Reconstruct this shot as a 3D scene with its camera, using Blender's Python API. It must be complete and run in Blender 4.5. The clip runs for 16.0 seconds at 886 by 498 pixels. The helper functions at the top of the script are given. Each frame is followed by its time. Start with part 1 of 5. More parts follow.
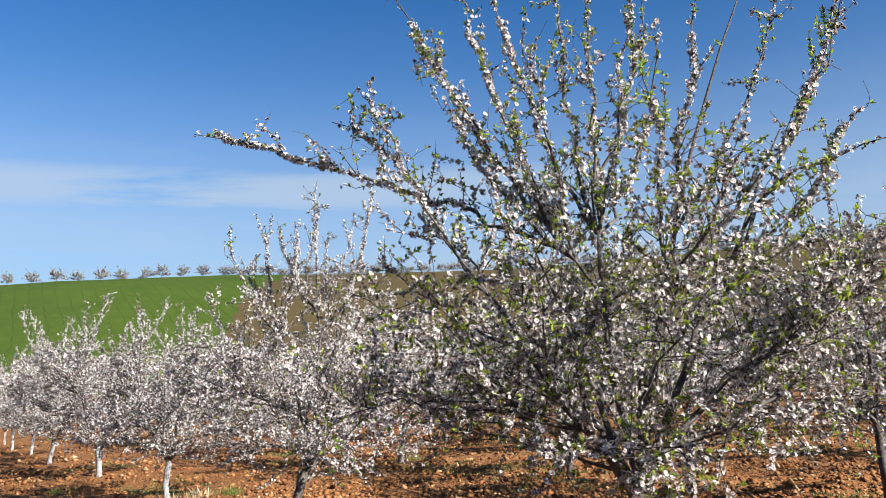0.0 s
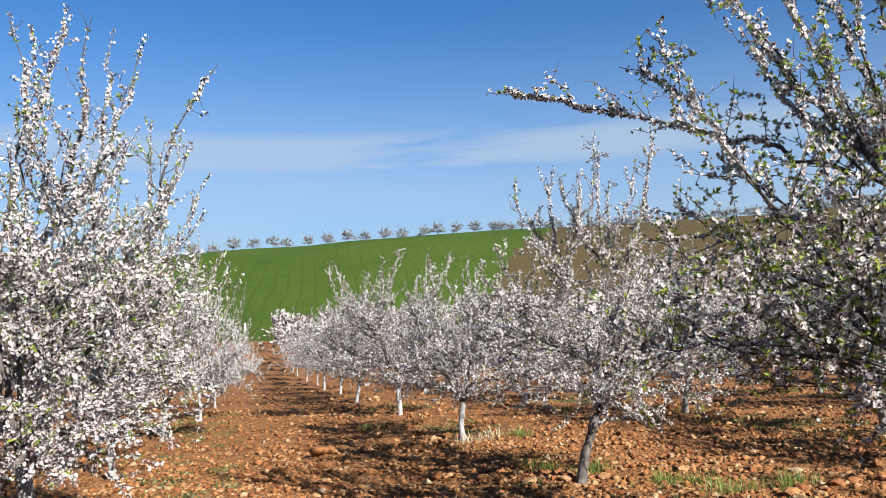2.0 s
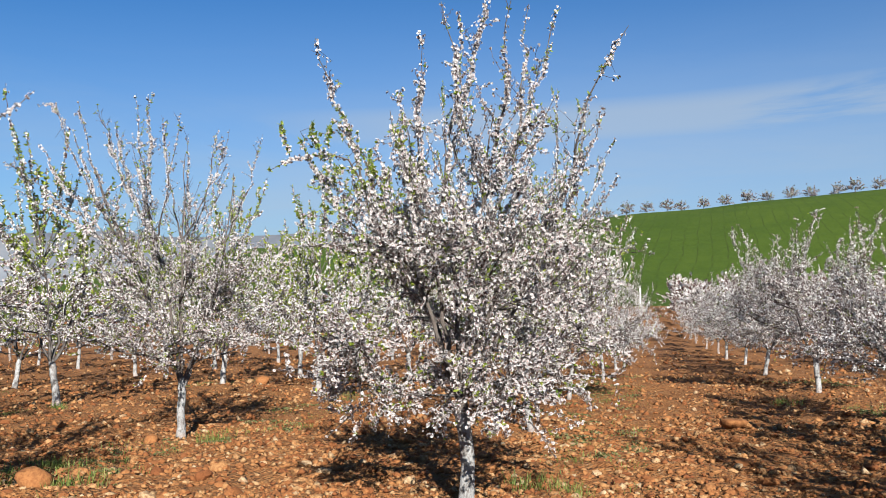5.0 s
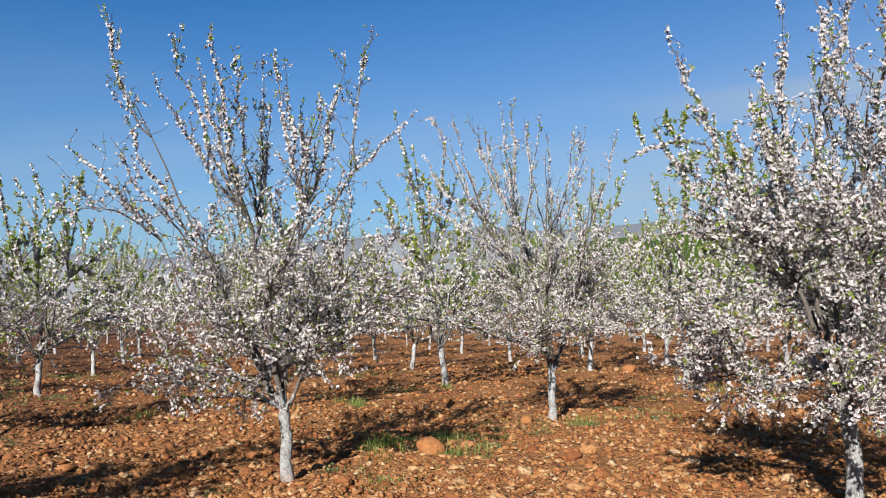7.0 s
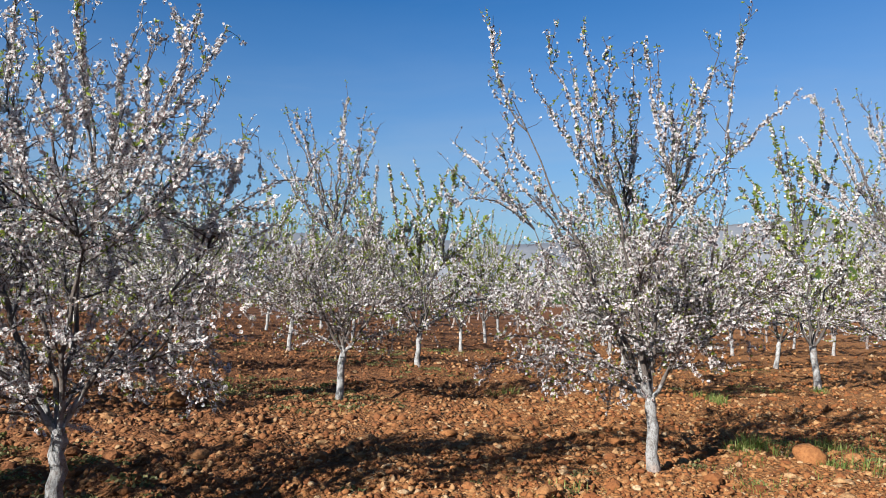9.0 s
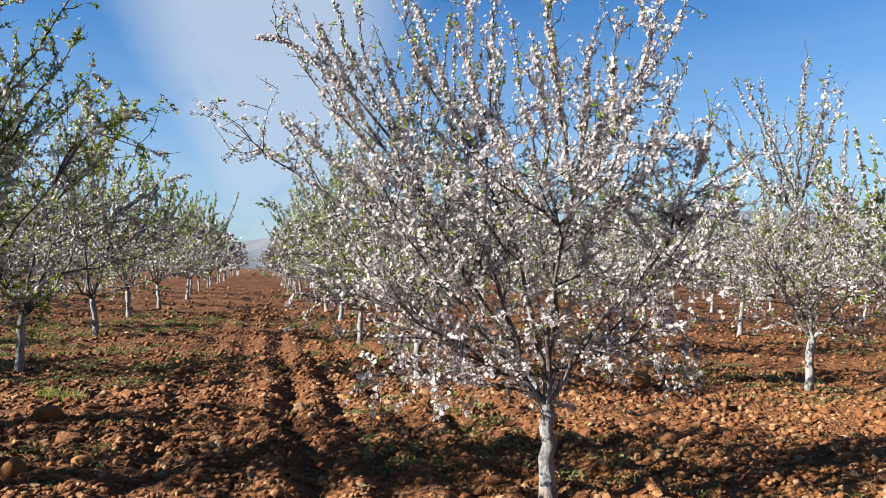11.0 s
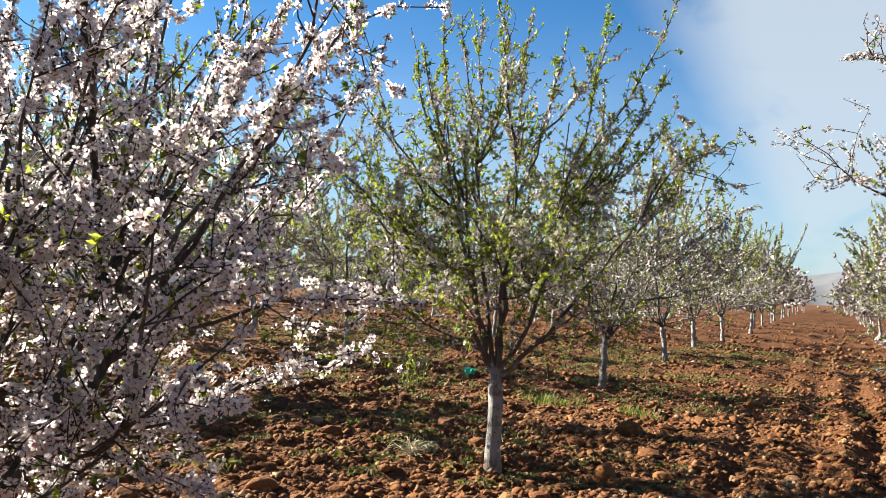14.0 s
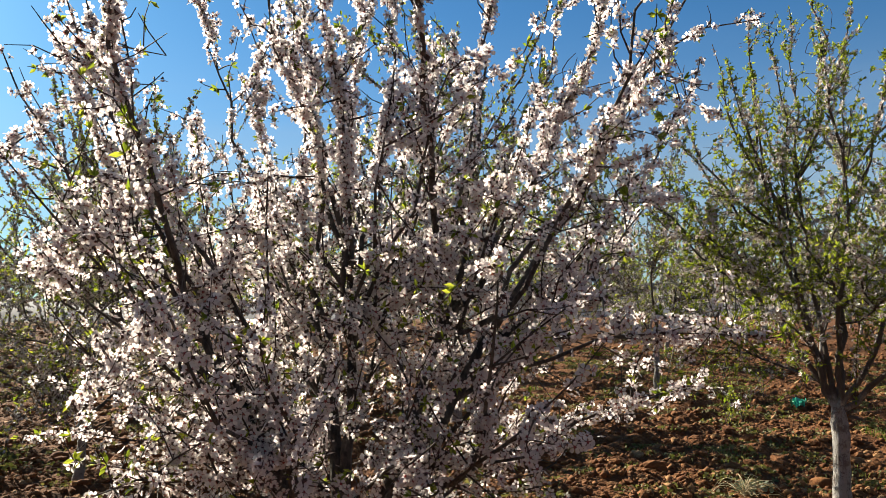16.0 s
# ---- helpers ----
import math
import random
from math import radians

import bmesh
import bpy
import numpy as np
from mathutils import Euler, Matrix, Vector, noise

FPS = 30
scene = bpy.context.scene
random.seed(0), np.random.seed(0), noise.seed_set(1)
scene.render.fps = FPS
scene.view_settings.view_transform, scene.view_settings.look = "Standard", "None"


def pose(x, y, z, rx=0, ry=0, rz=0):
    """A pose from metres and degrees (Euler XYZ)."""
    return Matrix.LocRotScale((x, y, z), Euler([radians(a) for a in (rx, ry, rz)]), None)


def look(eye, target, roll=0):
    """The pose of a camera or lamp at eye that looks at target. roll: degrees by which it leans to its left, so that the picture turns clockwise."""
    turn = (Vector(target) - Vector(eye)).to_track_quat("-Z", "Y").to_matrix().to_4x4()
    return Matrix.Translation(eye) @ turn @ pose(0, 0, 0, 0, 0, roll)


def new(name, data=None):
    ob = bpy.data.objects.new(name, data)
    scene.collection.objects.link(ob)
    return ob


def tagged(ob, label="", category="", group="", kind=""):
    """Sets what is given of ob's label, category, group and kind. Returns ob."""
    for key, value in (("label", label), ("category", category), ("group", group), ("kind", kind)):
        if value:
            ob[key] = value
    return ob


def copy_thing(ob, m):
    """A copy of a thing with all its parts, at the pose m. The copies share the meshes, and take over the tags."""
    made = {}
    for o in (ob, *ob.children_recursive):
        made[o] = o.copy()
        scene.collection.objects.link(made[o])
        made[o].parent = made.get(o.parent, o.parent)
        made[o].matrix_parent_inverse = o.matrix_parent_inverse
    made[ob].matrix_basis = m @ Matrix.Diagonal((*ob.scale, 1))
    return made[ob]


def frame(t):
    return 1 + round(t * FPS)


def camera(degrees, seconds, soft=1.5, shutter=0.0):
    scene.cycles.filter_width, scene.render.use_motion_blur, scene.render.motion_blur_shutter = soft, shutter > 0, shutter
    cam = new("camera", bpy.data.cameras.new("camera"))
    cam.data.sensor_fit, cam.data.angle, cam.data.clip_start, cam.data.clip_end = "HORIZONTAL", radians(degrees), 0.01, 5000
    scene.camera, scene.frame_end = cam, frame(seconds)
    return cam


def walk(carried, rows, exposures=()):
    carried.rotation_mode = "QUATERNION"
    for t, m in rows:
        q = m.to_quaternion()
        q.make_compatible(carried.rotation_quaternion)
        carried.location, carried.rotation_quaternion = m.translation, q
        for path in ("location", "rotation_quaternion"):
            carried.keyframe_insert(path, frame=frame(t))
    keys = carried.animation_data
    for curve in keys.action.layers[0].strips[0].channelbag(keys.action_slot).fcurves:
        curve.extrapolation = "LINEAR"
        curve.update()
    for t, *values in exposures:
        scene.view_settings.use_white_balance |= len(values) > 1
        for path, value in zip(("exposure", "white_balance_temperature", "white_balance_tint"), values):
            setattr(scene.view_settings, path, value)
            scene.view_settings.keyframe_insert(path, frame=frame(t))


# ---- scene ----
cam = camera(58.38, 16.0, soft=0.5)
PATH = [
    (0, pose(-0.044, 0.428, 1.633, 98.53, 1.99, 5.16)),
    (0.5, pose(-0.042, 0.377, 1.616, 96.18, 2.41, 8.45)),
    (1, pose(-0.082, 0.350, 1.602, 95.24, 2.24, 14.58)),
    (1.5, pose(-0.139, 0.311, 1.595, 95.49, 1.92, 20.21)),
    (2, pose(-0.211, 0.272, 1.592, 95.71, 1.85, 24.34)),
    (2.5, pose(-0.306, 0.244, 1.585, 95.48, 1.72, 29.94)),
    (3, pose(-0.346, 0.252, 1.583, 95.42, 1.32, 33.62)),
    (3.2, pose(-0.356, 0.264, 1.577, 95.34, 1.32, 35.21)),
    (5.3, pose(-0.439, 0.268, 1.610, 93.38, 0.22, 55.86)),
    (5.5, pose(-0.429, 0.270, 1.608, 93.20, 0.21, 58.54)),
    (6, pose(-0.361, 0.267, 1.606, 93.09, 0.62, 65.51)),
    (6.5, pose(-0.298, 0.244, 1.602, 93.32, 0.87, 72.56)),
    (7, pose(-0.269, 0.223, 1.601, 93.25, 1.05, 77.97)),
    (7.5, pose(-0.249, 0.194, 1.600, 93.33, 0.88, 83.58)),
    (8, pose(-0.251, 0.136, 1.605, 93.22, 0.28, 89.33)),
    (8.2, pose(-0.254, 0.113, 1.603, 93.17, 0.24, 91.63)),
    (10.3, pose(-0.206, -0.172, 1.602, 90.70, -0.91, 123.00)),
    (10.5, pose(-0.209, -0.197, 1.608, 90.75, -0.17, 126.03)),
    (11, pose(-0.221, -0.260, 1.612, 90.98, 0.40, 133.27)),
    (11.5, pose(-0.216, -0.272, 1.601, 91.32, 0.19, 140.01)),
    (12, pose(-0.180, -0.252, 1.591, 91.28, -0.83, 150.69)),
    (12.5, pose(-0.138, -0.207, 1.602, 91.77, -0.71, 158.19)),
    (13, pose(-0.103, -0.200, 1.596, 92.37, -1.38, 161.84)),
    (13.5, pose(-0.095, -0.213, 1.585, 92.63, -1.88, 164.46)),
    (14, pose(-0.043, -0.211, 1.588, 92.95, -1.58, 172.12)),
    (14.5, pose(0.039, -0.199, 1.598, 93.49, 0.28, 182.55)),
    (15, pose(0.076, -0.186, 1.605, 93.83, 0.96, 190.45)),
    (15.5, pose(0.106, -0.177, 1.609, 94.34, 1.21, 194.39)),
    (16, pose(0.084, -0.177, 1.615, 94.94, 0.82, 193.34)),
]
walk(cam, PATH, exposures=((0.0, 1.85, 5850, 8), (3.0, 1.70, 5700, 7), (6.0, 1.51, 5850, 8), (8.0, 1.47, 5750, 8), (11.0, 1.95, 5950, 9), (12.0, 2.22, 6350, 9), (13.0, 2.24, 6350, 8), (14.8, 2.15, 6950, 7), (15.5, 2.10, 7100, 7), (16.0, 1.70, 7050, 7)))

# ---- world, sun, exposure ----
SUN_AZ, SUN_EL = 240.0, 29.0      # degrees, counter-clockwise from +y; above the ground


def along(az, el=0.0):
    a, e = radians(az), radians(el)
    return Vector((-math.sin(a) * math.cos(e), math.cos(a) * math.cos(e), math.sin(e)))


def node(nt, kind, **sets):
    """A node with its values set: a key that is an input's name or number (i0, i1) or a property."""
    n = nt.nodes.new(kind)
    for k, v in sets.items():
        if k[0] == "i" and k[1:].isdigit():
            s = n.inputs[int(k[1:])]
            if isinstance(v, bpy.types.NodeSocket):
                nt.links.new(v, s)
            else:
                s.default_value = v
        elif k == "operation":
            n.operation = v
        elif k == "blend_type":
            n.blend_type = v
        elif k == "data_type":
            n.data_type = v
        elif k == "clamp":
            n.use_clamp = v
    return n


def mth(nt, op, a, b=0.0, c=0.0, clamp=False):
    return node(nt, "ShaderNodeMath", operation=op, i0=a, i1=b, i2=c, clamp=clamp).outputs[0]


def smooth(nt, v, lo, hi):
    n = nt.nodes.new("ShaderNodeMapRange")
    n.interpolation_type = "SMOOTHSTEP"
    nt.links.new(v, n.inputs[0])
    n.inputs[1].default_value, n.inputs[2].default_value = lo, hi
    return n.outputs[0]


def mixc(nt, f, a, b, how="MIX"):
    n = nt.nodes.new("ShaderNodeMix")
    n.data_type, n.blend_type = "RGBA", how
    for s, v in ((n.inputs[0], f), (n.inputs[6], a), (n.inputs[7], b)):
        if isinstance(v, bpy.types.NodeSocket):
            nt.links.new(v, s)
        else:
            s.default_value = (*v, 1.0) if isinstance(v, tuple) and len(v) == 3 else v
    return n.outputs[2]


def tex_noise(nt, vec, scale, detail=4.0, rough=0.55, dist=0.0):
    n = nt.nodes.new("ShaderNodeTexNoise")
    if vec is not None:
        nt.links.new(vec, n.inputs["Vector"])
    n.inputs["Scale"].default_value, n.inputs["Detail"].default_value = scale, detail
    n.inputs["Roughness"].default_value, n.inputs["Distortion"].default_value = rough, dist
    return n.outputs["Fac"]


def make_world():
    w = bpy.data.worlds.new("sky")
    scene.world = w
    w.use_nodes = True
    nt = w.node_tree
    nt.nodes.clear()
    sky = nt.nodes.new("ShaderNodeTexSky")
    sky.sky_type, sky.sun_disc = "NISHITA", False
    sky.sun_elevation, sky.sun_rotation = radians(SUN_EL), radians(-SUN_AZ)
    sky.air_density, sky.dust_density, sky.ozone_density = 1.0, 0.5, 2.2
    # a deeper, more saturated blue than the plain model, as through a clear dry air
    gam = nt.nodes.new("ShaderNodeGamma")
    nt.links.new(mixc(nt, 1.0, sky.outputs[0], (0.155, 0.205, 0.225), "MULTIPLY"), gam.inputs[0])
    gam.inputs[1].default_value = 1.12
    deep = mixc(nt, 1.0, gam.outputs[0], (3.2, 5.1, 6.4), "MULTIPLY")
    # thin high cloud, by direction
    co = nt.nodes.new("ShaderNodeTexCoord").outputs["Generated"]
    sep = nt.nodes.new("ShaderNodeSeparateXYZ")
    nt.links.new(co, sep.inputs[0])
    x, y, z = sep.outputs
    az = mth(nt, "MULTIPLY", mth(nt, "ARCTAN2", mth(nt, "MULTIPLY", x, -1.0), y), 57.2958)
    az = mth(nt, "SUBTRACT", mth(nt, "FLOORED_MODULO", mth(nt, "ADD", az, 80.0), 360.0), 80.0)
    el = mth(nt, "MULTIPLY", mth(nt, "ARCSINE", z), 57.2958)
    flat = nt.nodes.new("ShaderNodeCombineXYZ")
    nt.links.new(mth(nt, "MULTIPLY", az, 0.035), flat.inputs[0])
    nt.links.new(mth(nt, "MULTIPLY", el, 0.22), flat.inputs[1])
    wisp = tex_noise(nt, flat.outputs[0], 1.0, 6.0, 0.6, 0.4)
    puff_at = nt.nodes.new("ShaderNodeCombineXYZ")
    nt.links.new(mth(nt, "MULTIPLY", az, 0.10), puff_at.inputs[0])
    nt.links.new(mth(nt, "MULTIPLY", el, 0.12), puff_at.inputs[1])
    puff = tex_noise(nt, puff_at.outputs[0], 1.0, 5.0, 0.55, 0.6)
    # a long low bank that sinks towards the south-west, and one tall veil
    mid = mth(nt, "ADD", mth(nt, "MULTIPLY", az, -0.012), 12.95)
    off = mth(nt, "ABSOLUTE", mth(nt, "SUBTRACT", el, mid))
    bank = mth(nt, "MULTIPLY", smooth(nt, off, 3.0, 0.5), smooth(nt, wisp, 0.24, 0.52))
    bank = mth(nt, "MULTIPLY", bank, smooth(nt, az, 85.0, 48.0))
    bank = mth(nt, "MULTIPLY", bank, smooth(nt, az, -40.0, 10.0))
    low = mth(nt, "MULTIPLY", smooth(nt, el, 22.0, 1.0), mth(nt, "ADD", mth(nt, "MULTIPLY", smooth(nt, wisp, 0.3, 0.7), 0.25), 0.40))
    low = mth(nt, "ADD", low, mth(nt, "MULTIPLY", mth(nt, "MULTIPLY", smooth(nt, el, 30.0, 4.0), smooth(nt, az, 105.0, 45.0)), 0.30))
    lean = mth(nt, "SUBTRACT", mth(nt, "SUBTRACT", az, 144.5), mth(nt, "MULTIPLY", mth(nt, "SUBTRACT", el, 8.0), 0.16))
    wide = mth(nt, "ADD", mth(nt, "MULTIPLY", el, 0.22), 5.0)
    inside = mth(nt, "DIVIDE", mth(nt, "ABSOLUTE", lean), wide)
    veil = mth(nt, "MULTIPLY", smooth(nt, inside, 1.5, 0.5), smooth(nt, puff, 0.14, 0.5))
    veil = mth(nt, "MULTIPLY", veil, smooth(nt, el, 42.0, 20.0))
    thin = mth(nt, "MULTIPLY", mth(nt, "MULTIPLY", smooth(nt, wisp, 0.42, 0.75), smooth(nt, az, 60.0, 110.0)), 0.05)
    thin = mth(nt, "MULTIPLY", thin, smooth(nt, az, 170.0, 140.0))
    # one thin streak
    line = mth(nt, "ABSOLUTE", mth(nt, "SUBTRACT", el, mth(nt, "ADD", mth(nt, "MULTIPLY", az, -0.06), 20.9)))
    streak = mth(nt, "MULTIPLY", mth(nt, "MULTIPLY", smooth(nt, line, 0.7, 0.1), smooth(nt, az, 88.0, 100.0)), mth(nt, "MULTIPLY", smooth(nt, az, 124.0, 112.0), 0.15))
    thin = mth(nt, "MAXIMUM", thin, streak)
    f = mth(nt, "MAXIMUM", mth(nt, "MULTIPLY", bank, 0.74), mth(nt, "MULTIPLY", veil, 0.73))
    f = mth(nt, "MAXIMUM", f, mth(nt, "MAXIMUM", low, thin), clamp=True)
    col = mixc(nt, f, deep, (6.7, 7.35, 7.9))
    bg = nt.nodes.new("ShaderNodeBackground")
    nt.links.new(col, bg.inputs[0])
    bg.inputs[1].default_value = 0.025
    out = nt.nodes.new("ShaderNodeOutputWorld")
    nt.links.new(bg.outputs[0], out.inputs[0])


make_world()
sun = new("sun", bpy.data.lights.new("sun", "SUN"))
sun.data.energy, sun.data.angle, sun.data.color = 5.0, radians(0.53), (1.0, 0.92, 0.80)
sun.matrix_world = look(along(SUN_AZ, SUN_EL) * 60, (0, 0, 0))


# ---- materials ----
def material(name):
    m = bpy.data.materials.new(name)
    m.use_nodes = True
    nt = m.node_tree
    b = nt.nodes["Principled BSDF"]
    return m, nt, b


def where(nt):
    return nt.nodes.new("ShaderNodeNewGeometry").outputs["Position"]


def local(nt):
    return nt.nodes.new("ShaderNodeTexCoord").outputs["Object"]


def island(nt):
    return nt.nodes.new("ShaderNodeNewGeometry").outputs["Random Per Island"]


def ramp(nt, f, *stops):
    n = nt.nodes.new("ShaderNodeValToRGB")
    nt.links.new(f, n.inputs[0])
    while len(n.color_ramp.elements) < len(stops):
        n.color_ramp.elements.new(0.5)
    for e, (p, c) in zip(n.color_ramp.elements, stops):
        e.position, e.color = p, (*c, 1.0)
    return n.outputs[0]


def bump(nt, b, h, strength, distance):
    n = nt.nodes.new("ShaderNodeBump")
    n.inputs["Strength"].default_value, n.inputs["Distance"].default_value = strength, distance
    nt.links.new(h, n.inputs["Height"])
    nt.links.new(n.outputs[0], b.inputs["Normal"])


def mat_soil():
    m, nt, b = material("red_soil")
    p = where(nt)
    big, fine, grain = tex_noise(nt, p, 0.35, 5), tex_noise(nt, p, 5.0, 6, 0.65), tex_noise(nt, p, 38.0, 5, 0.7)
    col = ramp(nt, mth(nt, "ADD", mth(nt, "MULTIPLY", fine, 0.65), mth(nt, "MULTIPLY", grain, 0.4)),
               (0.30, (0.26, 0.105, 0.038)), (0.48, (0.44, 0.20, 0.075)), (0.64, (0.58, 0.31, 0.13)), (0.78, (0.66, 0.42, 0.22)))
    col = mixc(nt, mth(nt, "MULTIPLY", smooth(nt, big, 0.4, 0.7), 0.35), col, (0.50, 0.27, 0.12))
    # crumbs and small stones, each with a tone of its own
    cells = []
    for scale in (15.0, 34.0):
        v = nt.nodes.new("ShaderNodeTexVoronoi")
        nt.links.new(p, v.inputs["Vector"])
        v.inputs["Scale"].default_value = scale
        cells.append(v)
        tone = nt.nodes.new("ShaderNodeSeparateColor")
        nt.links.new(v.outputs["Color"], tone.inputs[0])
        crumb = ramp(nt, tone.outputs[0], (0.0, (0.22, 0.08, 0.028)), (0.4, (0.44, 0.19, 0.07)), (0.8, (0.60, 0.34, 0.15)), (1.0, (0.72, 0.53, 0.33)))
        col = mixc(nt, mth(nt, "MULTIPLY", smooth(nt, v.outputs["Distance"], 0.6, 0.25), 0.55), col, crumb)
    # freshly turned, redder soil on the side of the wide lane
    sep = nt.nodes.new("ShaderNodeSeparateXYZ")
    nt.links.new(p, sep.inputs[0])
    turned = smooth(nt, mth(nt, "ADD", sep.outputs[1], mth(nt, "MULTIPLY", big, 5.0)), 3.0, -3.5)
    col = mixc(nt, mth(nt, "MULTIPLY", turned, 0.68), col, mixc(nt, fine, (0.11, 0.044, 0.022), (0.32, 0.148, 0.074)))
    col = mixc(nt, 1.0, col, (0.372, 0.322, 0.26), "MULTIPLY")
    nt.links.new(col, b.inputs["Base Color"])
    b.inputs["Roughness"].default_value = 0.95
    b.inputs["Specular IOR Level"].default_value = 0.15
    h = mth(nt, "ADD", mth(nt, "MULTIPLY", cells[0].outputs["Distance"], -0.8), mth(nt, "MULTIPLY", cells[1].outputs["Distance"], -0.45))
    h = mth(nt, "ADD", h, mth(nt, "ADD", mth(nt, "MULTIPLY", fine, 0.6), mth(nt, "MULTIPLY", grain, 0.35)))
    bump(nt, b, h, 0.9, 0.05)
    return m


def mat_field(name, dark, light, line):
    m, nt, b = material(name)
    p = where(nt)
    big, fine, rough = tex_noise(nt, p, 0.02, 5), tex_noise(nt, p, 1.3, 6, 0.7), tex_noise(nt, p, 0.22, 6, 0.75)
    col = mixc(nt, smooth(nt, mth(nt, "ADD", mth(nt, "MULTIPLY", big, 0.35), mth(nt, "ADD", mth(nt, "MULTIPLY", fine, 0.3), mth(nt, "MULTIPLY", rough, 0.35))), 0.32, 0.68), dark, light)
    # drill rows and wheel tracks that run up the slope
    turn = nt.nodes.new("ShaderNodeMapping")
    turn.inputs["Rotation"].default_value = (0, 0, radians(-33))
    nt.links.new(p, turn.inputs[0])
    wav = nt.nodes.new("ShaderNodeTexWave")
    nt.links.new(turn.outputs[0], wav.inputs["Vector"])
    wav.inputs["Scale"].default_value, wav.inputs["Distortion"].default_value = 0.11, 3.4
    wav.inputs["Detail"].default_value, wav.inputs["Detail Scale"].default_value = 2.5, 0.4
    track = mth(nt, "MULTIPLY", smooth(nt, wav.outputs["Fac"], 0.955, 0.995), smooth(nt, rough, 0.40, 0.60))
    col = mixc(nt, mth(nt, "MULTIPLY", track, 0.5), col, line)
    nt.links.new(col, b.inputs["Base Color"])
    b.inputs["Roughness"].default_value = 0.9
    b.inputs["Specular IOR Level"].default_value = 0.1
    bump(nt, b, fine, 0.6, 0.15)
    return m


def mat_stone(name="ochre_stone", tone=None):
    m, nt, b = material(name)
    p = where(nt)
    r = island(nt) if tone is None else mth(nt, "ADD", mth(nt, "MULTIPLY", tex_noise(nt, p, 6.0, 4), 0.5), tone)
    fine = tex_noise(nt, p, 30.0, 5, 0.65)
    col = ramp(nt, r, (0.0, (0.23, 0.082, 0.030)), (0.45, (0.42, 0.19, 0.073)), (0.75, (0.51, 0.285, 0.128)), (0.92, (0.57, 0.38, 0.21)), (1.0, (0.61, 0.49, 0.345)))
    col = mixc(nt, mth(nt, "MULTIPLY", smooth(nt, fine, 0.40, 0.64), 0.65), col, (0.235, 0.088, 0.031))
    # those in the freshly turned ground are coated with red earth
    sep = nt.nodes.new("ShaderNodeSeparateXYZ")
    nt.links.new(p, sep.inputs[0])
    turned = smooth(nt, mth(nt, "ADD", sep.outputs[1], mth(nt, "MULTIPLY", tex_noise(nt, p, 0.35, 5), 5.0)), 3.0, -3.5)
    earth = mixc(nt, mth(nt, "ADD", mth(nt, "MULTIPLY", fine, 0.6), mth(nt, "MULTIPLY", r, 0.5)), (0.10, 0.038, 0.018), (0.38, 0.18, 0.085))
    col = mixc(nt, mth(nt, "MULTIPLY", turned, mth(nt, "SUBTRACT", 0.72, mth(nt, "MULTIPLY", smooth(nt, r, 0.70, 1.0), 0.55) if tone is None else 0.45)), col, earth)
    col = mixc(nt, 1.0, col, (0.505, 0.46, 0.383), "MULTIPLY")
    nt.links.new(col, b.inputs["Base Color"])
    b.inputs["Roughness"].default_value = 0.9
    b.inputs["Specular IOR Level"].default_value = 0.2
    bump(nt, b, fine, 0.7, 0.02)
    return m


def mat_bark(name, dark, light):
    m, nt, b = material(name)
    p = local(nt)
    st = nt.nodes.new("ShaderNodeMapping")
    st.inputs["Scale"].default_value = (1, 1, 0.35)
    nt.links.new(p, st.inputs[0])
    f, g = tex_noise(nt, st.outputs[0], 45.0, 6, 0.7), tex_noise(nt, p, 6.0, 3)
    col = mixc(nt, smooth(nt, f, 0.35, 0.7), dark, light)
    col = mixc(nt, mth(nt, "MULTIPLY", smooth(nt, g, 0.5, 0.75), 0.5), col, (0.20, 0.19, 0.17))
    nt.links.new(col, b.inputs["Base Color"])
    b.inputs["Roughness"].default_value = 0.85
    bump(nt, b, f, 0.9, 0.012)
    return m


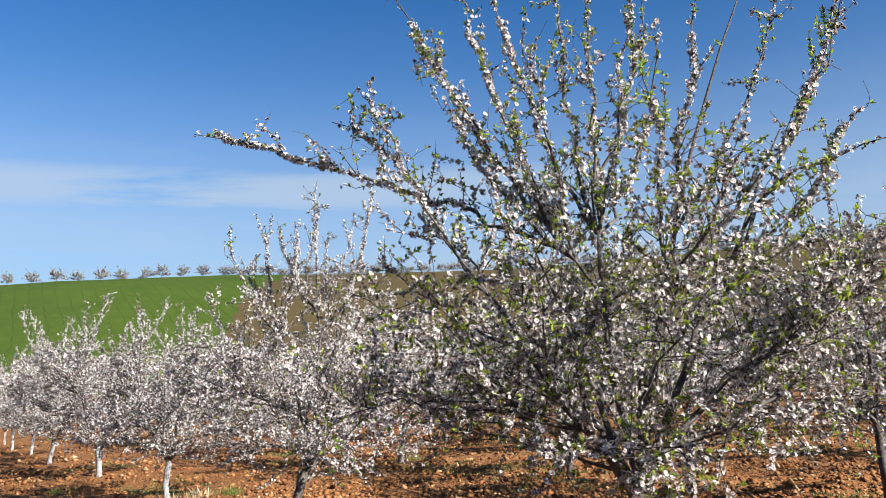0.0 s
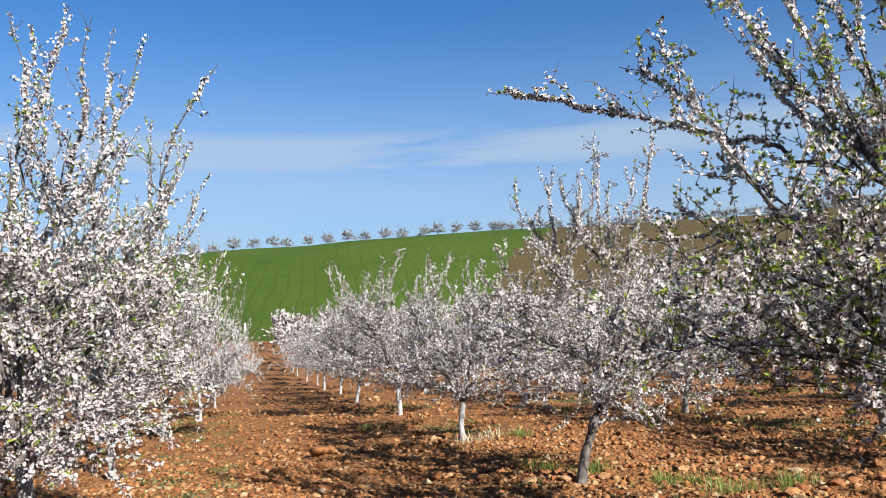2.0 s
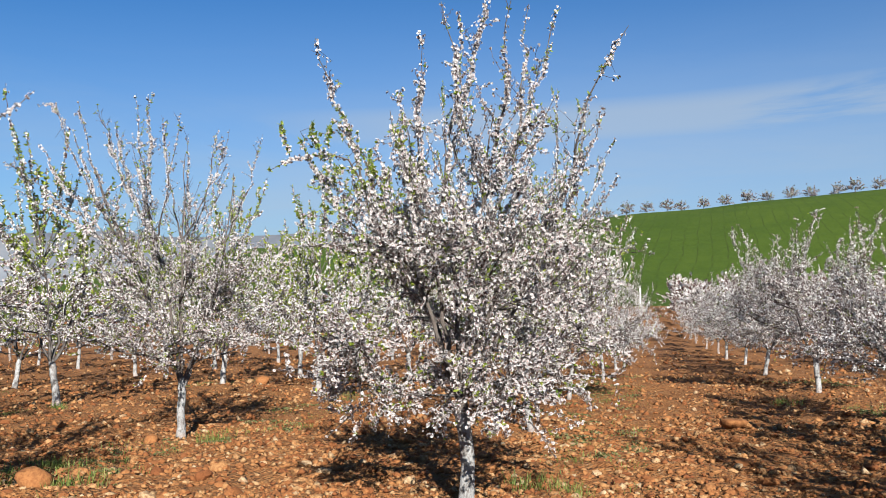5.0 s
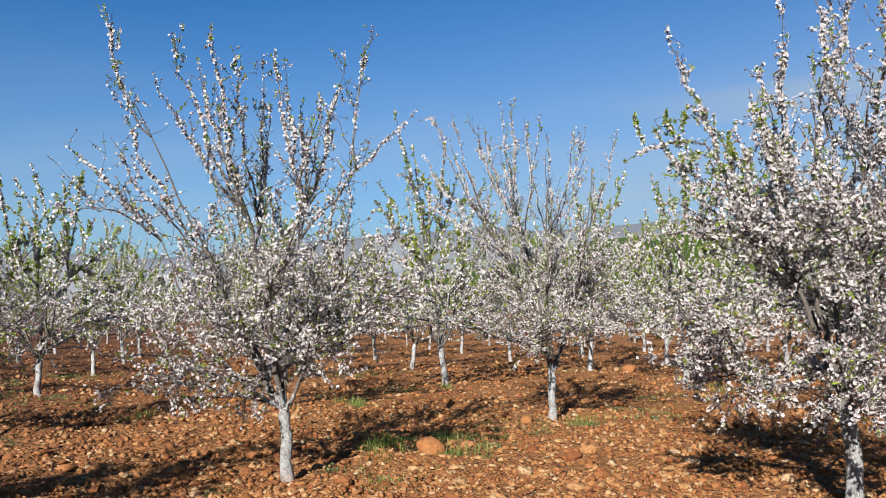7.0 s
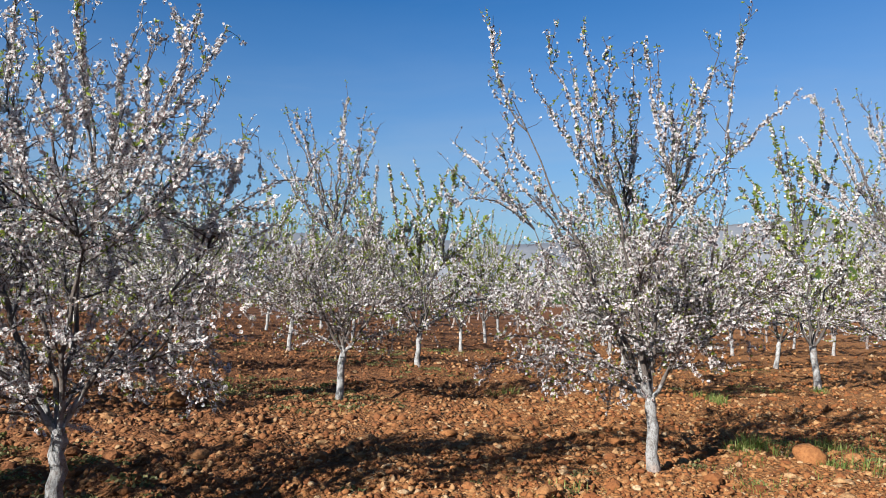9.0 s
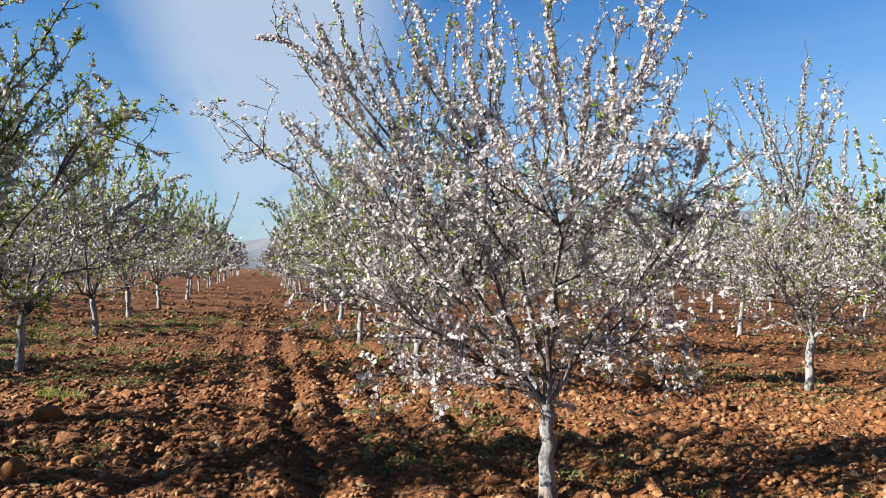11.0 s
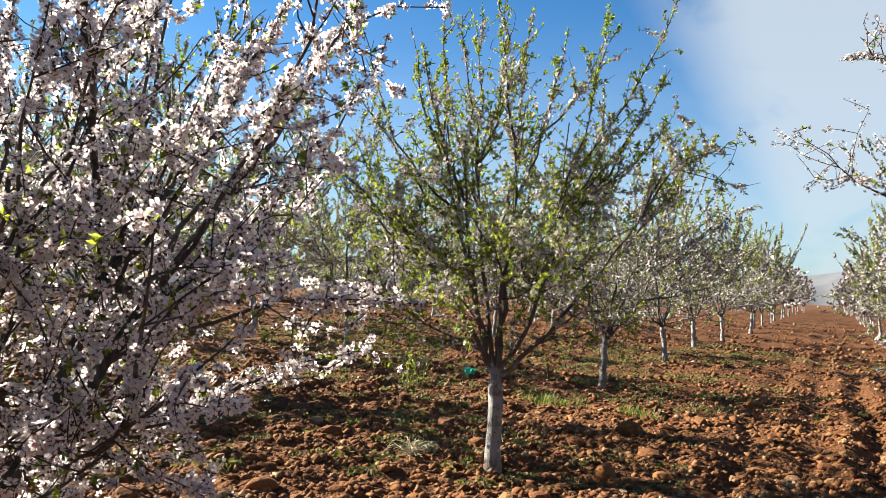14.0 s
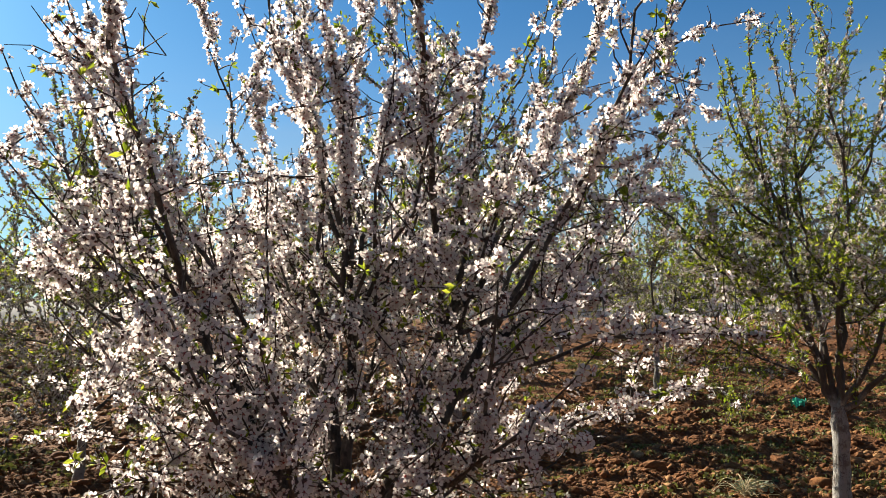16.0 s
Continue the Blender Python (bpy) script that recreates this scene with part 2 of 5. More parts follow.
def mat_lime():
    """Bark under a worn coat of whitewash that ends unevenly just above the fork."""
    m, nt, b = material("whitewashed_bark")
    p = local(nt)
    st = nt.nodes.new("ShaderNodeMapping")
    st.inputs["Scale"].default_value = (1, 1, 0.28)
    nt.links.new(p, st.inputs[0])
    f, g, spots = tex_noise(nt, st.outputs[0], 55.0, 6, 0.75), tex_noise(nt, p, 9.0, 5, 0.7), tex_noise(nt, p, 62.0, 4, 0.7)
    worn = smooth(nt, mth(nt, "ADD", mth(nt, "MULTIPLY", f, 0.6), mth(nt, "MULTIPLY", g, 0.5)), 0.52, 0.64)
    worn = mth(nt, "MAXIMUM", worn, smooth(nt, mth(nt, "ADD", mth(nt, "MULTIPLY", spots, 0.6), mth(nt, "MULTIPLY", g, 0.4)), 0.52, 0.57))
    sep = nt.nodes.new("ShaderNodeSeparateXYZ")
    nt.links.new(p, sep.inputs[0])
    edge = mth(nt, "ADD", sep.outputs[2], mth(nt, "MULTIPLY", g, 0.5))
    bare = smooth(nt, edge, 1.02, 1.16)
    foot = mth(nt, "MULTIPLY", smooth(nt, edge, 0.38, 0.26), 0.45)
    coat = mixc(nt, f, (0.15, 0.142, 0.133), (0.405, 0.395, 0.38))
    coat = mixc(nt, foot, coat, (0.26, 0.14, 0.08))
    bark = mixc(nt, f, (0.035, 0.027, 0.022), (0.14, 0.11, 0.09))
    col = mixc(nt, mth(nt, "MAXIMUM", mth(nt, "MULTIPLY", worn, 0.85), bare), coat, bark)
    nt.links.new(col, b.inputs["Base Color"])
    b.inputs["Roughness"].default_value = 0.9
    bump(nt, b, mth(nt, "ADD", f, mth(nt, "MULTIPLY", spots, 0.5)), 1.0, 0.02)
    return m


def mat_thin(name, col, through_col, amount, rough=0.6):
    """Petals and leaves: a thin sheet through which light passes."""
    m, nt, b = material(name)
    nt.links.new(col(nt), b.inputs["Base Color"])
    b.inputs["Roughness"].default_value = rough
    b.inputs["Specular IOR Level"].default_value = 0.25
    tr = nt.nodes.new("ShaderNodeBsdfTranslucent")
    nt.links.new(through_col(nt), tr.inputs[0])
    mx = nt.nodes.new("ShaderNodeMixShader")
    mx.inputs[0].default_value = amount
    nt.links.new(b.outputs[0], mx.inputs[1])
    nt.links.new(tr.outputs[0], mx.inputs[2])
    nt.links.new(mx.outputs[0], nt.nodes["Material Output"].inputs[0])
    return m


def mat_plain(name, dark, light, scale, rough=0.8):
    m, nt, b = material(name)
    f = tex_noise(nt, local(nt), scale, 5, 0.65)
    nt.links.new(mixc(nt, smooth(nt, f, 0.3, 0.7), dark, light), b.inputs["Base Color"])
    b.inputs["Roughness"].default_value = rough
    bump(nt, b, f, 0.5, 0.02)
    return m


SOIL, STONE, ROCK = mat_soil(), mat_stone(), mat_stone("orange_rock", 0.22)
GREEN = mat_field("young_wheat", (0.021, 0.039, 0.003), (0.049, 0.071, 0.0065), (0.007, 0.013, 0.002))
BROWN = mat_field("bare_slope", (0.042, 0.031, 0.012), (0.069, 0.048, 0.019), (0.035, 0.026, 0.011))
# the haze of the distance is put into this pale bluish mountain colour
HAZED_ROCK = mat_plain("haze_tinted_rock", (0.083, 0.089, 0.103), (0.122, 0.124, 0.132), 0.012)
BARK = mat_bark("grey_bark", (0.025, 0.019, 0.016), (0.10, 0.080, 0.068))
TWIG = mat_bark("red_brown_twig", (0.022, 0.013, 0.010), (0.072, 0.044, 0.034))
LIME = mat_lime()
PETAL = mat_thin("white_petal", lambda nt: ramp(nt, island(nt), (0.0, (0.34, 0.30, 0.285)), (0.3, (0.445, 0.42, 0.395)), (1.0, (0.56, 0.54, 0.51))),
                 lambda nt: ramp(nt, island(nt), (0.0, (0.45, 0.38, 0.36)), (1.0, (0.63, 0.59, 0.55))), 0.25)
DULL = mat_thin("faded_blossom", lambda nt: ramp(nt, island(nt), (0.0, (0.20, 0.165, 0.15)), (1.0, (0.34, 0.30, 0.28))),
                lambda nt: ramp(nt, island(nt), (0.0, (0.2, 0.16, 0.14)), (1.0, (0.3, 0.26, 0.23))), 0.2)
PINK = mat_thin("pink_petal", lambda nt: ramp(nt, island(nt), (0.0, (0.53, 0.455, 0.45)), (0.4, (0.625, 0.575, 0.565)), (1.0, (0.70, 0.68, 0.66))),
                lambda nt: ramp(nt, island(nt), (0.0, (0.69, 0.595, 0.585)), (1.0, (0.79, 0.75, 0.735))), 0.60)
EYE = mat_thin("flower_centre", lambda nt: ramp(nt, island(nt), (0.0, (0.20, 0.035, 0.05)), (1.0, (0.42, 0.20, 0.16))),
               lambda nt: ramp(nt, island(nt), (0.0, (0.35, 0.07, 0.07)), (1.0, (0.5, 0.22, 0.16))), 0.3)
# calyx colour; on widened blossom backs it also stands for shade in the crowns
CALYX_AND_SHADE = mat_plain("red_brown_calyx_and_shade", (0.05, 0.022, 0.018), (0.10, 0.046, 0.036), 60.0)
LEAF = mat_thin("young_leaf", lambda nt: ramp(nt, island(nt), (0.0, (0.06, 0.10, 0.012)), (1.0, (0.27, 0.31, 0.038))),
                lambda nt: ramp(nt, island(nt), (0.0, (0.16, 0.24, 0.015)), (1.0, (0.42, 0.46, 0.05))), 0.45, 0.45)
GRASS = mat_thin("grass_blade", lambda nt: ramp(nt, island(nt), (0.0, (0.05, 0.085, 0.014)), (0.6, (0.14, 0.175, 0.034)), (1.0, (0.25, 0.23, 0.08))),
                 lambda nt: ramp(nt, island(nt), (0.0, (0.10, 0.18, 0.02)), (1.0, (0.30, 0.35, 0.07))), 0.4)
OLIVE = mat_thin("creeping_leaf", lambda nt: ramp(nt, island(nt), (0.0, (0.050, 0.052, 0.018)), (0.6, (0.105, 0.105, 0.036)), (1.0, (0.19, 0.16, 0.07))),
                 lambda nt: ramp(nt, island(nt), (0.0, (0.09, 0.11, 0.02)), (1.0, (0.24, 0.22, 0.06))), 0.3)
SAGE = mat_thin("wilted_leaf", lambda nt: ramp(nt, island(nt), (0.0, (0.12, 0.15, 0.10)), (1.0, (0.26, 0.29, 0.20))),
                lambda nt: ramp(nt, island(nt), (0.0, (0.12, 0.16, 0.08)), (1.0, (0.22, 0.26, 0.14))), 0.25)
STRAW = mat_thin("dry_stem", lambda nt: ramp(nt, island(nt), (0.0, (0.30, 0.24, 0.13)), (1.0, (0.52, 0.45, 0.30))),
                 lambda nt: ramp(nt, island(nt), (0.0, (0.25, 0.2, 0.1)), (1.0, (0.4, 0.34, 0.2))), 0.25)
WHITE = mat_plain("white_post_paint", (0.62, 0.61, 0.58), (0.80, 0.79, 0.77), 14.0)
TEAL = mat_plain("teal_plastic", (0.02, 0.40, 0.24), (0.06, 0.60, 0.40), 12.0, 0.35)


# ---- mesh helpers ----
def mesh_from(name, verts, faces, mats, which=None, smooth_faces=False):
    """A mesh from arrays: verts n x 3; faces: a list of arrays, each m x 3 or m x 4."""
    me = bpy.data.meshes.new(name)
    verts = np.asarray(verts, np.float32)
    idx = np.concatenate([np.asarray(f).ravel() for f in faces]).astype(np.int32)
    size = np.concatenate([np.full(len(f), np.asarray(f).shape[1]) for f in faces]).astype(np.int32)
    start = np.concatenate([[0], np.cumsum(size)[:-1]]).astype(np.int32)
    me.vertices.add(len(verts))
    me.vertices.foreach_set("co", verts.ravel())
    me.loops.add(len(idx))
    me.loops.foreach_set("vertex_index", idx)
    me.polygons.add(len(size))
    me.polygons.foreach_set("loop_start", start)
    for mt in mats:
        me.materials.append(mt)
    if which is not None:
        me.polygons.foreach_set("material_index", np.asarray(which, np.int32))
    me.polygons.foreach_set("use_smooth", np.full(len(size), smooth_faces))
    me.update(calc_edges=True)
    return me


def thing(name, label, category, at=(0, 0, 0), group="", kind=""):
    ob = new(name)
    ob.location = at
    return tagged(ob, label, category, group, kind)


def piece(name, me, parent, label=""):
    ob = new(name, me)
    ob.parent = parent
    return tagged(ob, label)


def tubes(lines, sides):
    """Tapered tubes along polylines [(points, radii)], as verts and quads, with a tip closed to a point."""
    V, F, n0 = [], [], 0
    ang = np.arange(sides) * 2 * np.pi / sides
    ca, sa = np.cos(ang)[None, :, None], np.sin(ang)[None, :, None]
    k = np.arange(sides)
    for pts, rad in lines:
        d = np.gradient(pts, axis=0)
        d /= np.linalg.norm(d, axis=1)[:, None] + 1e-9
        ref = np.array([0.31, 0.95, 0.05]) if abs(d[0, 2]) > 0.6 else np.array([0.05, 0.1, 1.0])
        a = np.cross(d, ref)
        a /= np.linalg.norm(a, axis=1)[:, None] + 1e-9
        b = np.cross(d, a)
        ring = pts[:, None, :] + rad[:, None, None] * (ca * a[:, None, :] + sa * b[:, None, :])
        V.append(ring.reshape(-1, 3))
        m = len(pts)
        base = n0 + np.arange(m - 1)[:, None] * sides
        q = np.stack([base + k, base + (k + 1) % sides, base + sides + (k + 1) % sides, base + sides + k], -1)
        F.append(q.reshape(-1, 4))
        n0 += m * sides
    return np.concatenate(V), np.concatenate(F)


# ---- the orchard: almond trees ----
def turn_to(n, rng):
    """Rotation matrices that carry z to the directions n, with a random spin."""
    n = n / (np.linalg.norm(n, axis=1)[:, None] + 1e-9)
    r = rng.normal(size=n.shape)
    a = np.cross(n, r)
    a /= np.linalg.norm(a, axis=1)[:, None] + 1e-9
    return np.stack([a, np.cross(n, a), n], -1)


def flower_shape(fine):
    """Verts, faces, material numbers of one blossom, 1 across: five petals round a dark eye."""
    V, F, M = [], [], []
    if fine == 2:
        for i in range(5):
            a = i * 2 * math.pi / 5
            b = len(V)
            V += [(rr * math.cos(a + da), rr * math.sin(a + da), z) for rr, da, z in ((0.05, 0, 0.0), (0.46, -0.5, 0.10), (0.56, 0, 0.14), (0.46, 0.5, 0.10))]
            F += [(b, b + 1, b + 2), (b, b + 2, b + 3)]
            M += [0, 0]
        n = len(V)
        V += [(0.20 * math.cos(i * 2.094), 0.20 * math.sin(i * 2.094), 0.06) for i in range(3)]
        # calyx drawn almost as wide as the petals, to put shade into the crown
        V += [(0.48, 0, -0.06), (-0.24, 0.41, -0.06), (-0.24, -0.41, -0.06)]
        F += [(n, n + 1, n + 2), (n + 3, n + 5, n + 4)]
        M += [1, 2]
    elif fine > 2:
        for i in range(5):
            a, o = i * 2 * math.pi / 5, 0.46
            for rr, da, z in ((0.07, 0, 0.0), (0.36, -0.52, 0.09), (0.52, -0.22, 0.13), (0.52, 0.22, 0.13), (0.36, 0.52, 0.09)):
                V.append((rr * math.cos(a + da), rr * math.sin(a + da), z))
            b = i * 5
            F += [(b, b + 1, b + 2), (b, b + 2, b + 3), (b, b + 3, b + 4)]
            M += [0, 0, 0]
        n = len(V)
        V += [(0.17 * math.cos(i * 2.094), 0.17 * math.sin(i * 2.094), 0.06) for i in range(3)]
        V += [(0.22 * math.cos(i * 2.094), 0.22 * math.sin(i * 2.094), -0.05) for i in range(3)] + [(0, 0, -0.3)]
        F += [(n, n + 1, n + 2), (n + 3, n + 4, n + 6), (n + 4, n + 5, n + 6), (n + 5, n + 3, n + 6)]
        M += [1, 2, 2, 2]
    elif fine in (1, 1.5):
        # 0.25 is a plain calyx; 0.48 widens it as painted crown shade
        c = 0.48 if fine == 1 else 0.25
        for i in range(5):
            a = i * 2 * math.pi / 5
            b = len(V)
            V += [(0.04 * math.cos(a), 0.04 * math.sin(a), 0.0), (0.5 * math.cos(a - 0.5), 0.5 * math.sin(a - 0.5), 0.12), (0.5 * math.cos(a + 0.5), 0.5 * math.sin(a + 0.5), 0.12)]
            F.append((b, b + 1, b + 2))
            M.append(0)
        n = len(V)
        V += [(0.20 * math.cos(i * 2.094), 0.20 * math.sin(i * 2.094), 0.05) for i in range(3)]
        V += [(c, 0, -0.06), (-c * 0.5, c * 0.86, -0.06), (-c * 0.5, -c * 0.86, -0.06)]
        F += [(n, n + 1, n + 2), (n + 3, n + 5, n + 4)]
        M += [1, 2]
    elif fine == -1:
        V += [(0.56 * math.cos(k * 2.094 + o), 0.56 * math.sin(k * 2.094 + o), 0.05 + 0.05 * o) for o in (0.0, 1.047) for k in range(3)]
        # calyx as a dark back wider than the petals: crown shade in colour
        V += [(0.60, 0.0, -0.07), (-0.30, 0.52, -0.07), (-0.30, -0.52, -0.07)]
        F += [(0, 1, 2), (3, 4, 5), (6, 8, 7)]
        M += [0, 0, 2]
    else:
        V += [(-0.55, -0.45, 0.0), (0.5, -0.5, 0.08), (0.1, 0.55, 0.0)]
        # calyx as a dark back of petal size: shade put among the far blossom
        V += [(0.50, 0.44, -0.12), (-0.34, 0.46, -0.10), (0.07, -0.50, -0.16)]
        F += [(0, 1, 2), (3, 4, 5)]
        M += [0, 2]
    return np.array(V), np.array(F), np.array(M)


def scatter_shape(shape, pos, rot, size):
    V, F, M = shape
    v = np.einsum("nij,kj->nki", rot, V) * size[:, None, None] + pos[:, None, :]
    f = F[None] + (np.arange(len(pos)) * len(V))[:, None, None]
    return v.reshape(-1, 3), f.reshape(-1, F.shape[1]), np.tile(M, len(pos))


LEAF_SHAPE = (np.array([(0, 0, 0), (0.5, 0.2, 0.06), (1.0, 0, -0.04), (0.5, -0.2, 0.06)]), np.array([(0, 1, 2, 3)]), np.array([0]))


def curve(p0, p1, p2, n, rng, wob):
    s = np.linspace(0, 1, n)[:, None]
    c = (1 - s) ** 2 * p0 + 2 * s * (1 - s) * p1 + s ** 2 * p2
    w = rng.normal(size=(n, 3)) * wob
    w[0] = w[-1] = 0
    return c + w


def unit(v):
    return v / (np.linalg.norm(v) + 1e-9)


def grow_tree(seed, fork=0.65, lean=(0.0, 0.0), tips=(), facing=0.0, away_by=9.0, eye=1.6, low=9, low_r=1.25, low_z=(0.9, 2.4), shoots=9, shoot_r=1.1, shoot_z=(3.0, 4.0),
              flowers=7000, leaves=1500, fine=2, size=0.037, thick=0.062, twiggy=1.0, sleeve=1.0, droop=0.0, leaf=0.034, bare=0.45,
              stems=(), leafy=(), spring=(0.48, 0.40, 0.50), loose=0.35, dress=0):
    """The parts of a vase-shaped almond tree in blossom, as lines and arrays. tips: where the long branches end, as (across, height) square to facing and
    spread in depth; the rest of the crown is grown round them."""
    rng = np.random.default_rng(seed)
    top = np.array([lean[0], lean[1], fork])
    trunk = curve(np.array([0, 0, -0.12]), np.array([lean[0] * 0.25, lean[1] * 0.25, fork * 0.55]), top, 8, rng, 0.010)
    t_rad = thick * np.array([1.45, 1.18, 1.02, 0.95, 0.93, 0.95, 1.0, 0.72]) * rng.uniform(0.93, 1.07, 8)
    side, away = np.array(along(facing - 90)), np.array(along(facing))
    ends, bends = [], {}
    for lat, z, *bend in tips:
        span = 0.8 if abs(lat) < 1.2 else 0.25
        d = rng.uniform(-span, span)
        k = 1 + d / max(away_by, 2.0)
        if bend:
            bends[len(ends)] = side * bend[0] * (1 + 0.5 * d / max(away_by, 2.0)) + away * d * 0.5 + np.array([0, 0, bend[1]])
        ends.append(side * lat * k + away * d + np.array([0, 0, eye + (z - eye) * k]))
    g = rng.uniform(0, 2 * np.pi)
    for i in range(low):
        a = g + i * 2.4 + rng.normal() * 0.25
        r, z = low_r * math.sqrt(rng.uniform(0.06, 1.15)), rng.uniform(*low_z)
        r *= 1.0 - 0.35 * max(0.0, (z - 1.8) / 1.8)
        ends.append(np.array([r * np.cos(a), r * np.sin(a), z]))
    for i in range(shoots):
        a = g + 1.1 + i * 2.4 + rng.normal() * 0.3
        r = shoot_r * rng.uniform(0.15, 1.1)
        ends.append(np.array([r * np.cos(a), r * np.sin(a), rng.uniform(*shoot_z)]))
    limbs, boughs, whips, twigs, tops = [], [], [], [], []
    up = np.array([0.0, 0.0, 1.0])
    # a few thick limbs leave the fork
    k = 5 if len(ends) > 14 else 4
    for (l1, z1), (l2, z2), depth in stems:
        p1, p2 = side * l1 + away * depth * 0.6 + up * z1, side * l2 + away * depth + up * z2
        pts = curve(top - up * 0.04, p1, p2, 12, rng, 0.014)
        limbs.append((pts, np.linspace(thick * 0.38, 0.005, 12)))
    for i in range(k if not stems else 2):
        a = g + i * 2 * np.pi / k + rng.normal() * 0.25
        r, z = rng.uniform(0.20, 0.58), fork + rng.uniform(0.65, 1.25)
        p2 = top + np.array([r * np.cos(a), r * np.sin(a), z - fork])
        p1 = top + np.array([r * 0.6 * np.cos(a), r * 0.6 * np.sin(a), (z - fork) * 0.3])
        pts = curve(top - np.array([0, 0, 0.04]), p1, p2, 8, rng, 0.016)
        limbs.append((pts, np.linspace(thick * 0.55, thick * 0.26, 8) * rng.uniform(0.8, 1.1)))
    wood = [p[1:] for p, _ in limbs]
    # each end springs from wood that is already there, roughly half way out
    for n_end in rng.permutation(len(ends)):
        e = ends[n_end]
        reach = np.linalg.norm(e - top)
        cand = np.concatenate(wood)
        gap = np.linalg.norm(cand - e, axis=1)
        cost = 0.5 * np.abs(gap - spring[0] * reach) + np.linalg.norm(cand - (top + (e - top) * np.array([spring[1], spring[1], spring[-1]])), axis=1) + np.where(cand[:, 2] > e[2] - 0.1 * reach, 0.8, 0.0)
        if loose:
            cost = cost + rng.uniform(0, loose, len(cand))
        s0 = cand[np.argmin(cost)]
        dz = e[2] - s0[2]
        mid = s0 + (e - s0) * np.array([0.58, 0.58, 0.38 if dz > 0 else 0.1]) + np.array([0, 0, 0.16 if dz < 0.4 else 0.0]) + rng.normal(size=3) * 0.05
        if math.hypot(e[0], e[1]) > 2.3:
            mid = s0 + (e - s0) * np.array([0.48, 0.48, 0.62])
        if n_end in bends:
            # a branch with a marked bend springs from the wood that lies back along it
            c = bends[n_end]
            s0 = cand[np.argmin(np.linalg.norm(cand - (c - (e - c) * 0.7 - up * 0.25 * np.linalg.norm(e - c)), axis=1) + np.where(cand[:, 2] > c[2] - 0.15, 0.8, 0.0))]
            mid = c * 2 - (s0 + e) * 0.5 if np.linalg.norm(c * 2 - (s0 + e) * 0.5 - c) < 0.5 else c
        ln = np.linalg.norm(e - s0)
        n = max(6, int(ln * 6)) if fine else max(4, int(ln * 3))
        pts = curve(s0, mid, e, n, rng, 0.022)
        rad = np.linspace(0.0055 + 0.0048 * ln, 0.0026, n)
        boughs.append((pts, rad))
        wood.append(pts[: max(3, int(n * 0.6))])
        out = unit(np.array([e[0], e[1], 0.0]) + 1e-6)
        whip = e[2] > 2.7
        if whip:
            whips.append((pts, rad))
        for s in np.sort(rng.uniform(0.03, 0.97, int(ln * 14 * twiggy))):
            i = min(int(s * (n - 1)), n - 2)
            p = pts[i] + (pts[i + 1] - pts[i]) * (s * (n - 1) - i)
            if whip and p[2] > 2.6 and rng.random() < 0.38:
                continue
            d = rng.normal(size=3) * 0.8 + out * 0.4 + up * ((0.5 if e[2] > 1.4 else 0.05) - droop)
            L = rng.uniform(0.12, 0.70) * (1.15 - (0.85 if whip else 0.5) * s)
            if whip and p[2] > 2.5:
                L *= 0.7
                d = unit(pts[i + 1] - pts[i]) * 0.8 + rng.normal(size=3) * 0.6 + up * 0.4
            q = p + unit(d) * L
            if q[2] < 0.5:
                continue
            w = curve(p, p + unit(d + rng.normal(size=3) * 0.3) * L * 0.5, q + up * 0.08 * L, 4, rng, 0.012)
            twigs.append((w, np.linspace(0.0046, 0.0018, 4)))
            for j in range(rng.poisson(L * 5 * min(1.0, twiggy + 0.2))):
                p3 = w[rng.integers(1, 4)]
                q3 = p3 + unit(rng.normal(size=3) + up * 0.4) * rng.uniform(0.06, 0.24)
                twigs.append((np.stack([p3, (p3 + q3) / 2 + rng.normal(size=3) * 0.01, q3]), np.array([0.0028, 0.0024, 0.0015])))
        # thin new shoots at the top
        if whip and rng.random() < 0.8 and twiggy > 0.1:
            for j in range(rng.integers(1, 4)):
                p = pts[-2 - rng.integers(0, max(2, n // 3))]
                L = rng.uniform(0.15, 0.4)
                q = p + unit(np.array([rng.normal() * 0.28, rng.normal() * 0.28, 1.0])) * L
                w = curve(p, (p + q) / 2 + rng.normal(size=3) * 0.03, q, 4, rng, 0.008)
                twigs.append((w, np.linspace(0.004, 0.0016, 4)))
                tops.append((w, None))

    def sample(lines, per, start=0.0, end=1.0):
        """Points along lines, so many to the metre, and the way the wood runs there."""
        P, D = [], []
        for pts, _ in lines:
            seg = np.diff(pts, axis=0)
            ln = np.linalg.norm(seg, axis=1)
            tot = ln.sum()
            m = max(1, int(tot * (end - start) * per))
            u = rng.uniform(start, end, m) * tot
            c = np.concatenate([[0], np.cumsum(ln)])
            i = np.clip(np.searchsorted(c, u, side="right") - 1, 0, len(seg) - 1)
            P.append(pts[i] + seg[i] * ((u - c[i]) / (ln[i] + 1e-9))[:, None])
            D.append(seg[i] / (ln[i][:, None] + 1e-9))
        return (np.concatenate(P), np.concatenate(D)) if P else (np.zeros((0, 3)), np.zeros((0, 3)))
    # blossom sits close along the wood, in sleeves on the long shoots and in bunches on the spurs
    (p1, d1), (p2, d2) = sample(boughs, 90, 0.12), sample(twigs, 110, 0.05)
    P, D = np.concatenate([p1, p2]), np.concatenate([d1, d2])
    c = np.sin(P @ np.array([7.1, 5.3, 9.7]) + seed) + np.sin(P @ np.array([-11.0, 8.7, 6.1]) * 1.3 + 2 * seed) + rng.normal(size=len(P)) * 0.9
